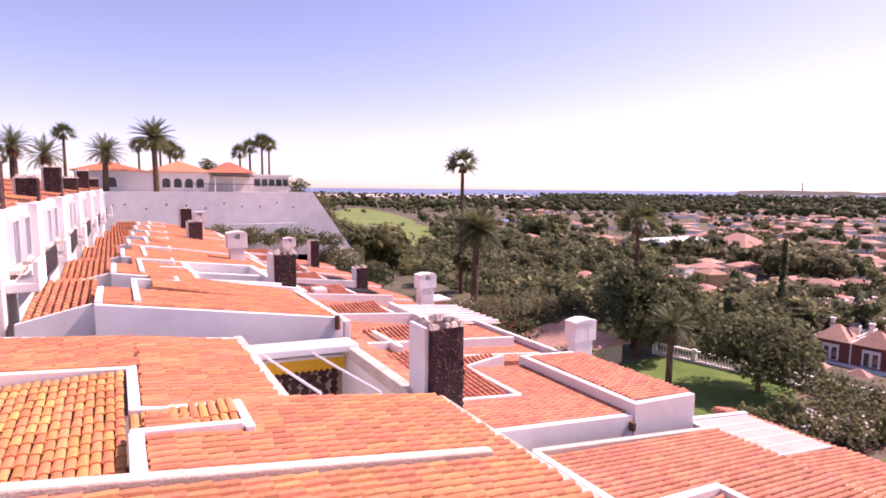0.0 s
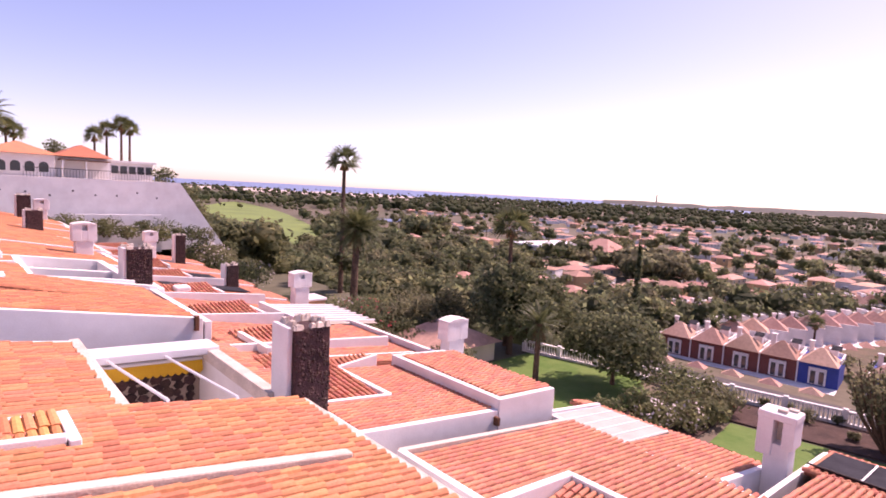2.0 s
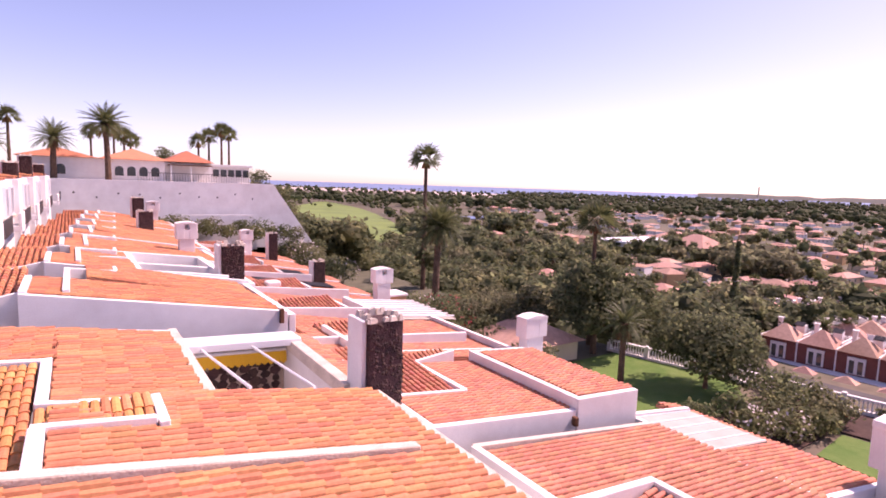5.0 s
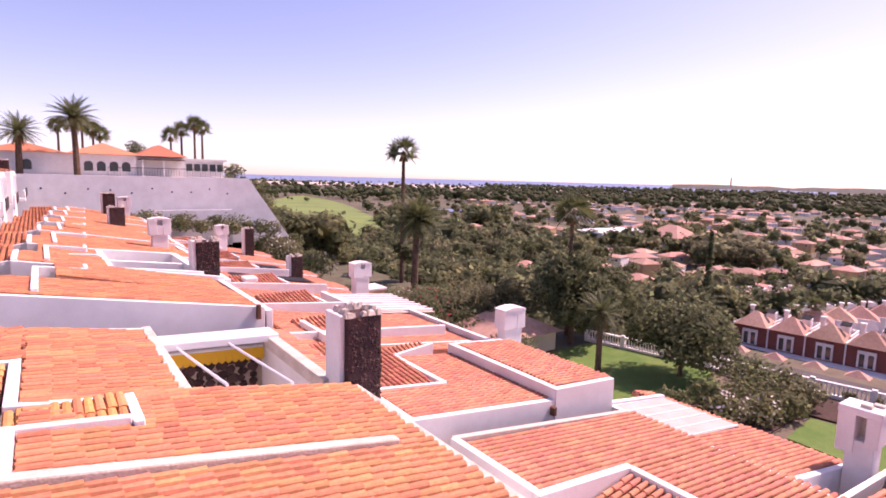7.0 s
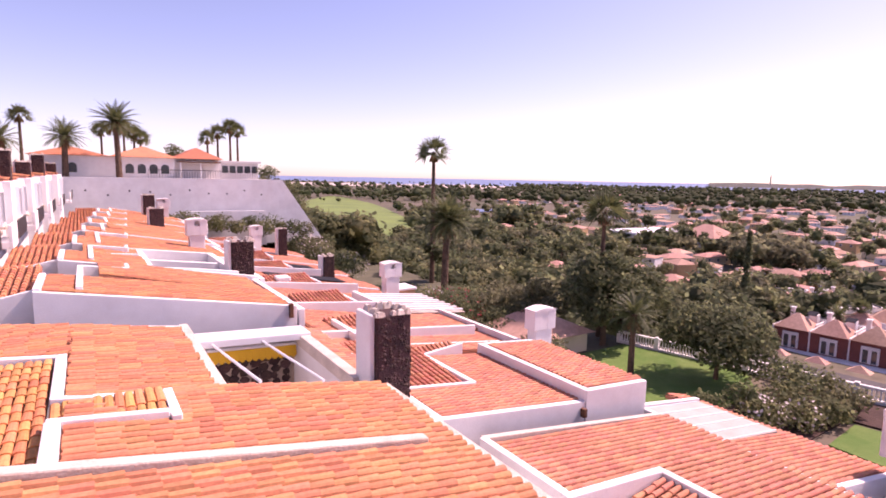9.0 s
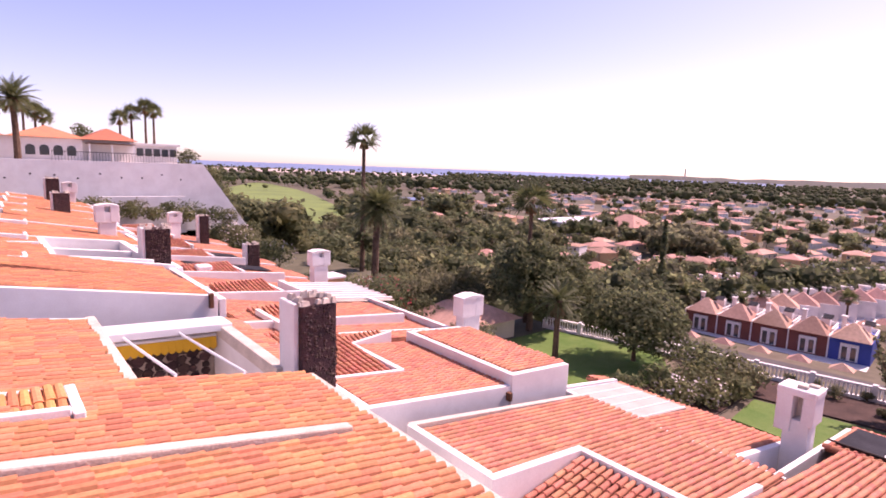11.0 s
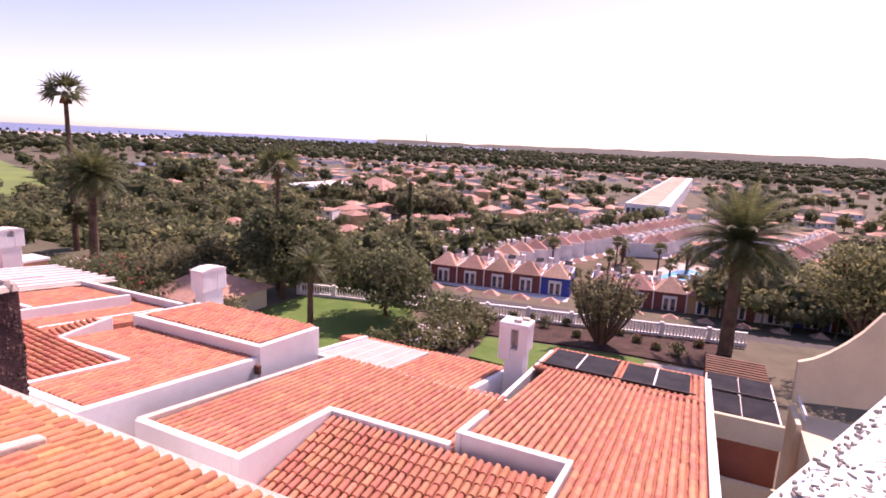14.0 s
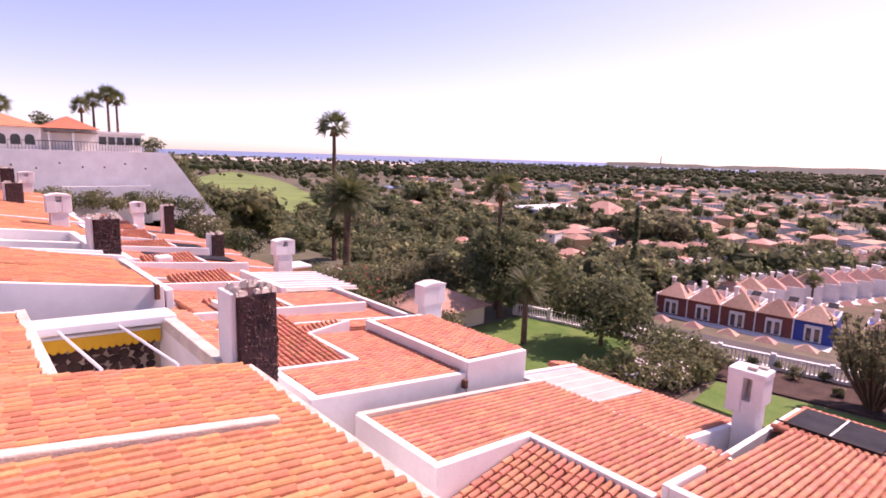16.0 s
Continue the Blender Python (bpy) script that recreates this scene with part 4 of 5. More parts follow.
def leaf_cloud(m, centre, radii, count, size, r, shell=0.55):
    """Small leaf clumps (crossed quads) through the outer part of an uneven ellipsoid."""
    c = Vector(centre)
    for _ in range(count):
        v = Vector((r.gauss(0, 1), r.gauss(0, 1), r.gauss(0, 1))).normalized()
        k = (shell + (1 - shell) * r.random() ** 0.5)
        p = c + Vector((v.x * radii[0], v.y * radii[1], v.z * radii[2])) * k
        a = Vector((r.gauss(0, 1), r.gauss(0, 1), r.gauss(0, 0.6))).normalized()
        b = a.cross(v + Vector((0.01, 0.02, 0.3))).normalized()
        s = size * r.uniform(0.6, 1.3)
        m.add([tuple(p - a * s), tuple(p + b * s * 0.6), tuple(p + a * s), tuple(p - b * s * 0.6)], [(0, 1, 2, 3)])


def leafy_tree(x, y, z, height, spread, seed=0, mat="leaf", lobes=9, leaves=4200, size=0.19, name="tree", label="dense dark green broadleaf tree", cat="tree", trunk=0.35):
    r = random.Random(seed)
    t = thing(name, label, cat, "garden trees", (x, y, z))
    tr = Mesh().tube((x, y, z - 0.3), (x, y, z + height * trunk), 0.035 * height, 0.022 * height, 9)
    m = Mesh()
    for i in range(lobes):
        a = i * 2.39996
        k = math.sqrt((i + 0.5) / lobes)
        cx, cy = x + spread * 0.62 * k * math.cos(a), y + spread * 0.62 * k * math.sin(a)
        cz = z + height * (0.78 - 0.3 * k * k + r.uniform(-0.08, 0.08))
        rad = spread * r.uniform(0.34, 0.5)
        tr.tube((x, y, z + height * trunk * 0.8), (cx, cy, cz - rad * 0.2), 0.016 * height, 0.006 * height, 6)
        leaf_cloud(m, (cx, cy, cz), (rad, rad, rad * 0.72), leaves // lobes, size, r)
    part("trunk", tr, M["bark"], t)
    part("crown", m, M[mat], t)
    return t


def shrub(x, y, z, radius, seed, mat="leaf", count=420, size=0.16, flower=None, label="rounded green garden shrub"):
    r = random.Random(seed)
    t = thing("shrub", label, "shrub", "garden shrubs", (x, y, z))
    m = Mesh()
    st = Mesh()
    for i in range(4):
        a = i * 1.7 + seed
        c = (x + radius * 0.35 * math.cos(a), y + radius * 0.35 * math.sin(a), z + radius * r.uniform(0.55, 0.8))
        st.tube((x, y, z - 0.1), c, 0.04, 0.02, 5)
        leaf_cloud(m, c, (radius * 0.7, radius * 0.7, radius * 0.62), count // 4, size, r, 0.4)
    part("branching", st, M["bark"], t)
    part("foliage", m, M[mat], t)
    if flower:
        f = Mesh()
        leaf_cloud(f, (x, y, z + radius * 0.75), (radius, radius, radius * 0.75), count // 5, size * 0.7, r, 0.85)
        part("blossom", f, M[flower], t)
    return t


# villa palms
date_palm(3.8, 79.8, 24.25, 6.6, 3.3, 1, 60)
date_palm(-1.7, 79.8, 24.25, 4.6, 2.8, 2, 54)
for k, (px_, py_, hgt) in enumerate(((13.0, 90, 8.3), (14.2, 88, 9.2), (15.3, 89, 8.7), (2.6, 96, 8.6), (3.8, 97, 7.8), (4.6, 98, 7.2), (0.2, 100, 8.4), (12.2, 93, 7.4))):
    fan_palm(px_ * 1.15 + 2.4, py_, 24.25, hgt * 0.82, 1.7, 20 + k, 0.16)
fan_palm(-5.6, 78, 23.4, 7.6, 1.5, 31, 0.16)
date_palm(-6.9, 72, 23.0, 5.0, 2.6, 33, 36)
date_palm(-8.6, 64, 23.2, 5.2, 2.3, 34, 36)
leafy_tree(-13.0, 82, 24.6, 6.5, 1.6, 35, lobes=10, leaves=1500, size=0.2, label="slender conifer behind the houses")
leafy_tree(12.2, 96, 24.2, 5.6, 2.2, 36, leaves=1200)
shrub(22.0, 80, 24.2, 1.6, 37)
shrub(-5.6, 15.8, 20.8, 1.3, 38, "leaf_light")

# ---- neighbour's terrace beside the camera ----
cw = thing("roof_parapet", "thick parapet wall with flaking white paint", "parapet wall", at=(4, -1.6, 22))
d_, s_ = Vector((0.9, -0.436, 0)), Vector((-0.436, -0.9, 0))
a_ = Vector((2.3, -0.57, 23.8))
pw = Mesh()
NL, NW = 34, 5
for i in range(NL + 1):
    for j in range(NW + 1):
        p = a_ + d_ * (8.5 * i / NL) + s_ * (0.46 * j / NW)
        p.z += 0.025 * noise.noise((p.x * 3, p.y * 3, 1)) - (0.05 if j in (0, NW) else 0)
        pw.v.append(tuple(p))
for i in range(NL):
    for j in range(NW):
        k = i * (NW + 1) + j
        pw.f.append((k, k + NW + 1, k + NW + 2, k + 1))
part("top", pw, M["flaking"], cw, smooth=True)
lo = Mesh()
for p in (a_, a_ + d_ * 8.5, a_ + d_ * 8.5 + s_ * 0.46, a_ + s_ * 0.46):
    lo.v += [(p.x, p.y, p.z - 0.04), (p.x, p.y, 15.0)]
lo.f = [(0, 1, 3, 2), (2, 3, 5, 4), (4, 5, 7, 6), (6, 7, 1, 0), (1, 7, 5, 3), (0, 2, 4, 6)]
part("body", lo, M["flaking"], cw)
chips = Mesh()
r_ = random.Random(5)
for k in range(3400):
    p = a_ + d_ * r_.uniform(0.1, 8.4) + s_ * r_.uniform(0.03, 0.43)
    n, turn, zc = 6, r_.uniform(0, 3.14), p.z + 0.025 * noise.noise((p.x * 3, p.y * 3, 1)) + 0.002
    l0, w0 = r_.uniform(0.004, 0.017), r_.uniform(0.002, 0.006)
    ring = []
    for i in range(n):
        u, v = l0 * r_.uniform(0.6, 1.4) * math.cos(6.283 * i / n), w0 * r_.uniform(0.5, 1.5) * math.sin(6.283 * i / n)
        ring.append((p.x + u * math.cos(turn) - v * math.sin(turn), p.y + u * math.sin(turn) + v * math.cos(turn), zc))
    chips.add(ring + [(x, y, z - 0.012) for x, y, z in ring], [tuple(range(n))] + [(i + n, (i + 1) % n + n, (i + 1) % n, i) for i in range(n)])
part("flaked_paint", chips, M["flaked"], cw, "grey patches where paint has flaked", kind="stuff")
tr = thing("roof_terrace", "sunlit cream terrace with a tall curved wall", "terrace", at=(20, -7, 15))
part("floor", Mesh().box(17, 22.4, -13, -5.85, 11, 14.6), M["cream"], tr)
part("side_wall", Mesh().wall(20.6, 22.5, -5.85, -5.65, 10, 14.9, 14.9), M["cream"], tr, bevel=0.03)
n, cwall = 14, Mesh()
for i in range(n + 1):
    u = i / n
    y, zt = -5.7 - 7.0 * u, 16.6 + 2.2 * min(1, u * 3.2) ** 2 * (0.75 if u < 0.3 else 1) + 0.15 * math.sin(9 * u)
    x = 22.5 + 1.2 * math.sin(1.6 * u)
    cwall.v += [(x, y, 15.0), (x, y, zt), (x + 0.25, y, zt), (x + 0.25, y, 15.0)]
cwall.f = [(4 * i + a, 4 * i + (a + 1) % 4, 4 * i + 4 + (a + 1) % 4, 4 * i + 4 + a) for i in range(n) for a in range(4)]
part("tall_wall", cwall, M["cream"], tr, "weathered cream wall with a sweeping top")
part("rail", Mesh().tube((20.6, -5.9, 15.3), (22.4, -5.9, 15.3), 0.04, 0.04).tube((20.6, -5.9, 15.1), (22.4, -5.9, 15.1), 0.025, 0.025), M["alu"], tr, "pale metal rail")
pg = thing("solar_pergola", "dark solar absorbers on a flat pergola roof", "pergola", at=(26, -4.3, 12))
part("deck", Mesh().box(21.2, 25.4, -5.6, -3.1, 14.3, 14.5), M["white"], pg, bevel=0.02)
part("fascia", Mesh().box(21.0, 21.2, -5.63, -3.0, 13.7, 14.62), M["cream"], pg, bevel=0.02)
part("wall", Mesh().box(21.3, 21.5, -5.6, -3.0, 10.5, 13.7), M["terracotta"], pg, "red-brown plastered wall")
part("lower_wall", Mesh().box(20.2, 20.4, -5.6, -3.0, 9.5, 12.6), M["cream"], pg)
for x0, x1 in ((21.3, 23.2), (23.4, 25.3)):
    for y0 in (-5.5, -4.3):
        part("solar_absorber", Mesh().box(x0, x1, y0, y0 + 1.14, 14.55, 14.6), M["panel"], pg, "flat black solar pool absorber", bevel=0.01)
part("manifold", Mesh().tube((23.3, -5.5, 14.65), (23.3, -3.1, 14.65), 0.04, 0.04), M["iron"], pg)
for k in range(9):
    part("slat", Mesh().box(25.6 + k * 0.32, 25.75 + k * 0.32, -5.6, -3.1, 14.2, 14.35), M["wood"], pg)
for xx in (25.5, 28.2):
    for yy in (-5.5, -3.25):
        part("post", Mesh().box(xx, xx + 0.14, yy, yy + 0.14, 10.9, 14.2), M["wood"], pg)

shift(pg, 0.9, 1.75, 1.1)
shift(tr, 2.4, 1.3, 0.6)

# ---- garden terrace ----
sheet("lawn", "bright clipped green lawn with tree shadows", M["lawn"], [(27.5, 30.3), (38.4, 30.4), (41.0, 21.2), (37, 18.3), (29.0, 18.5)], 11.08, "lawn")
sheet("lawn_small", "small bright green lawn patch", M["lawn"], [(33.1, 12.4), (37.3, 12.8), (38.2, 8.0), (39.0, 2.2), (37.6, 1.8), (36.6, 5.0), (32.6, 5.0)], 11.08, "lawn")
sheet("planting_bed", "dark volcanic soil planting bed", M["soil"], [(41.0, 18), (43.0, 10), (44.8, 2.5), (45.8, -3.5), (39.6, -3.2), (39.4, 4.8), (38.6, 9.0), (37.8, 13.4), (32, 13.2), (32, 18.0), (37, 18.0)], 11.05, "flower bed")
sheet("garden_path", "pale paved garden path", M["sand"], [(37.5, -2.8), (39.2, -2.8), (38.6, 1.6), (36.4, 4.4), (27, 4.4), (27, 2), (36, 2)], 11.05, "path")
bal = thing("balustrade", "white garden balustrade with turned balusters", "balustrade", at=(40, 8, 11))
B0, B1 = Vector((38.9, 31.5, 11.0)), Vector((46.5, -4.5, 11.0))
bd = (B1 - B0).normalized()
bn = Vector((-bd.y, bd.x, 0))


def along_bal(name, s0, s1, half, z0, z1):
    m = Mesh()
    for p, q in ((B0 + bd * s0, -1), (B0 + bd * s1, 1)):
        for w in (-half, half):
            for z in (z0, z1):
                m.v.append(tuple(p + bn * w + Vector((0, 0, z))))
    m.f = [(0, 1, 3, 2), (4, 6, 7, 5), (0, 4, 5, 1), (2, 3, 7, 6), (1, 5, 7, 3), (0, 2, 6, 4)]
    return part(name, m, M["white"], bal)


blen = (B1 - B0).length
along_bal("base", 0, blen, 0.14, -0.1, 0.16)
along_bal("rail", 0, blen, 0.13, 0.85, 0.98)
for k in range(int(blen / 3.4) + 1):
    along_bal("post", k * 3.4, k * 3.4 + 0.3, 0.16, 0.0, 1.1)
prof = Mesh()
for za, zb, ra, rb in ((0.16, 0.3, 0.06, 0.085), (0.3, 0.45, 0.085, 0.05), (0.45, 0.7, 0.05, 0.045), (0.7, 0.85, 0.045, 0.075)):
    prof.tube((0, 0, za), (0, 0, zb), ra, rb, 7)
bme = prof.data("baluster", M["white"])
for k in range(int(blen / 0.24)):
    ob = new("baluster", bme)
    ob.parent = bal
    ob.matrix_basis = bal.matrix_basis.inverted() @ Matrix.Translation(B0 + bd * (0.2 + k * 0.24))
tagged(part("terrace_wall", Mesh().add([tuple(B0 + bn * 0.5), tuple(B1 + bn * 0.5), tuple(B1 + bn * 0.5 + Vector((0, 0, -8))), tuple(B0 + bn * 0.5 + Vector((0, 0, -8))), tuple(B0 + bn * 0.1), tuple(B1 + bn * 0.1), tuple(B1 + bn * 0.1 + Vector((0, 0, -8))), tuple(B0 + bn * 0.1 + Vector((0, 0, -8)))],
      [(0, 1, 2, 3), (7, 6, 5, 4), (0, 4, 5, 1), (3, 2, 6, 7), (0, 3, 7, 4), (1, 5, 6, 2)]), M["white"], None, "white retaining wall under the garden"), category="wall", kind="structure")

date_palm(32.8, 25.2, 11, 4.4, 2.2, 50, 40, 0.22, "short feather palm on the lawn")
leafy_tree(37.3, 21.4, 11, 5.6, 4.3, 51, "leaf", 16, 9500, 0.17, label="wide flat-crowned dark green tree on the lawn", trunk=0.3)
leafy_tree(37.0, 31.5, 10.0, 9.6, 4.2, 52, "leaf", 14, 8500, 0.2, label="tall dense dark green garden tree")
leafy_tree(41.8, 33.0, 8.0, 11.0, 4.4, 53, "leaf", 14, 7500, 0.21, label="tall dense dark green garden tree")
leafy_tree(33.2, 36.0, 10.0, 6.6, 3.6, 54, "leaf_light", 10, 5200, 0.18)
fan_palm(38.8, 33.6, 10.0, 12.2, 2.4, 55, 0.2)
date_palm(36.0, 55.2, 11.0, 8.8, 4.3, 56, 84, 0.42, "tall date palm with a thick rough trunk")
fan_palm(38.9, 62.8, 10.5, 17.8, 2.7, 57, 0.26, "very tall fan palm above the horizon")
date_palm(43.6, -3.0, 11.0, 8.0, 5.2, 58, 78, 0.46, "large date palm with long arching fronds")
leafy_tree(44.0, -10.6, 10.5, 11.5, 4.2, 59, "leaf_grey", 15, 4200, 0.16, label="feathery grey-green tree beside the terrace")
leafy_tree(48.0, -15.5, 9.5, 11.5, 4.6, 60, "leaf_grey", 12, 3600, 0.17, label="feathery grey-green tree beside the terrace")
# candelabra shrub: many upright arms from one base
ct = thing("candelabra_euphorbia", "tall bushy candelabra plant with many upright stems", "shrub", at=(40.6, 5.2, 11))
cfo = Mesh()
r_ = random.Random(61)
for i in range(60):
    a, k = i * 2.39996, math.sqrt((i + 0.5) / 60)
    base = Vector((40.6 + 0.3 * k * math.cos(a), 5.2 + 0.3 * k * math.sin(a), 11))
    mid = base + Vector((1.5 * k * math.cos(a), 1.5 * k * math.sin(a), 2.0))
    top = mid + Vector((1.0 * k * math.cos(a), 1.0 * k * math.sin(a), r_.uniform(2.6, 3.9) - 0.9 * k))
    part("stem", Mesh().tube(base, mid, 0.07, 0.055, 6).tube(mid, top, 0.055, 0.03, 6), M["bark"], ct)
    for e in range(9):
        leaf_cloud(cfo, tuple(mid.lerp(top, 0.15 + 0.1 * e)), (0.28, 0.28, 0.3), 6, 0.14, r_, 0.2)
part("foliage", cfo, M["leaf_light"], ct)
r_ = random.Random(70)
for k in range(13):
    u = (k + 0.5) / 13
    x, y = 40.0 + 4.2 * r_.random(), 16.0 - 18 * u
    shrub(min(x, edge_x(y) - 1.2), y, 11.05, r_.uniform(0.35, 0.75), 70 + k, r_.choice(["leaf", "leaf_light", "leaf_grey"]), 160, 0.12, r_.choice([None, None, "redpetal"]))
for k, (x, y, rad, mat, fl) in enumerate(((31, 14.5, 1.5, "leaf", None), (33, 13.2, 1.6, "leaf_grey", None), (35.4, 13.8, 1.7, "leaf", None), (29.5, 12.8, 1.3, "leaf_grey", "petal"), (36.0, 11.2, 1.5, "leaf_light", None), (38.0, 13.2, 1.5, "leaf_grey", None), (31.5, 11.6, 1.2, "leaf_grey", "petal"), (33.6, 11.0, 1.2, "leaf_grey", None), (28.0, 15.4, 1.3, "leaf", None), (26.5, 13.6, 1.1, "leaf_light", None), (38.8, 15.6, 1.4, "leaf", None))):
    shrub(x + 2.6, y + 2.6, 11, rad, 90 + k, mat, 520, 0.15, fl)
for k, (x, y, rad, mat, fl) in enumerate(((22.5, 30.5, 2.0, "leaf", None), (25.0, 33.5, 2.3, "leaf_light", None), (21.0, 35.5, 2.2, "leaf", "redpetal"), (24.5, 38.0, 2.6, "leaf", None), (21.5, 41.5, 2.5, "leaf", None), (26.5, 43.0, 2.6, "leaf_light", "petal"), (23.0, 46.5, 2.4, "leaf", None), (28.0, 48.0, 2.6, "leaf_grey", None), (20.5, 51.0, 2.2, "leaf", None), (22.5, 56.0, 2.3, "leaf", None), (19.5, 60.5, 2.3, "leaf_grey", "petal"), (24.0, 62.5, 2.4, "leaf", None), (19.0, 66.5, 2.2, "leaf", None), (29.5, 36.5, 2.4, "leaf", None), (28.8, 30.2, 1.9, "leaf_light", None), (20.0, 28.5, 1.8, "leaf", None), (31.5, 41.0, 2.2, "leaf", None))):
    shrub(x, y, ground_z(x, y), rad, 120 + k, mat, 1500, 0.14, fl, "dense garden hedge shrub below the houses")
r_ = random.Random(31)
for k in range(15):
    u = (k + 0.5) / 15
    x, y = 22.5 + 12.5 * u + r_.uniform(-1, 1), 45.0 - 6.0 * u + r_.uniform(-3.5, 3.5)
    shrub(x, y, ground_z(x, y), r_.uniform(2.5, 3.3), 300 + k, r_.choice(["leaf", "leaf", "leaf_light", "leaf_grey"]), 1500, 0.15, "redpetal" if k == 6 else None, "tall dense hedge shrub behind the houses")
for k in range(12):
    x, y = 22.5 + 6 * r_.random(), 63 + 10 * r_.random()
    shrub(x, y, 15.0 - 0.35 * (x - 22) + r_.uniform(-1, 0.5), r_.uniform(1.5, 2.3), 330 + k, r_.choice(["leaf", "leaf_grey", "leaf_light"]), 600, 0.17, "petal" if k % 4 == 0 else None, "mixed shrubs at the foot of the villa wall")
for k in range(34):
    x = r_.uniform(98, 150)
    y = 26 - 0.34 * (x - 100) - r_.uniform(2, 34)
    if math.hypot(x - 117, (y - 2) * 1.6) > 13:
        shrub(x, y, 0.8, r_.uniform(0.9, 1.9), 350 + k, r_.choice(["leaf", "leaf_light", "leaf_grey"]), 150, 0.28, "redpetal" if k % 7 == 0 else None, "garden shrub between the row houses")
for k in range(12):
    x, y = 8.5 + k * 1.4 + rng.uniform(-0.4, 0.4), 70.0 + rng.uniform(-1.5, 1.5)
    shrub(x, y, 18.9 - 0.15 * k + rng.uniform(-0.6, 0.4), rng.uniform(1.1, 2.1), 150 + k, rng.choice(["leaf", "leaf_light", "leaf_grey"]), 420, 0.16, None, "mixed shrubs below the villa wall")
for k in range(26):
    u = rng.random()
    x, y = 23.2 + 8 * u + rng.uniform(-0.5, 1), 75.5 + 24 * rng.random()
    shrub(x, y, 23.0 - 10.5 * u, rng.uniform(0.9, 1.9), 170 + k, rng.choice(["leaf", "leaf_grey", "leaf_grey"]), 300, 0.2, None, "dry hillside shrub beside the wall")
tagged(part("hill_slope", Mesh().add([(22.4, 75.2, 23.9), (22.4, 140, 23.9), (44, 140, 1), (31, 75.2, 12.5), (22.4, 75.2, 10), (31, 75.2, 9), (44, 140, -1), (22.4, 140, 10)],
      [(0, 3, 2, 1), (0, 4, 5, 3), (3, 5, 6, 2)]), M["earth"], None, "dry earth slope beside the villa wall"), category="slope", kind="structure")

# ---- valley houses ----
def hip_house(name, label, w, d, h, rise, wall, group, windows=2, roofmat="tile_far"):
    """A small house at the origin, front towards -x, with hipped roof, windows and a door."""
    t = thing(name, label, "house", group)
    part("wall", Mesh().box(-d / 2, d / 2, -w / 2, w / 2, -1.0, h), M[wall], t)
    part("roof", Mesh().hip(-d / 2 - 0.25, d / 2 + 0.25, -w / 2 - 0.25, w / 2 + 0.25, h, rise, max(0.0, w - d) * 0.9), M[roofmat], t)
    for k in range(windows):
        y = -w / 2 + w * (k + 0.5) / windows
        wd = part("window", Mesh().box(-d / 2 - 0.02, -d / 2 + 0.1, y - 0.5, y + 0.5, h - 1.9, h - 0.7), M["glassy"], t)
        part("window_frame", Mesh().ring(-d / 2 - 0.06, -d / 2 - 0.021, y - 0.6, y + 0.6, h - 2.0, h - 0.6, 0.1), M["white"], wd)
    return t


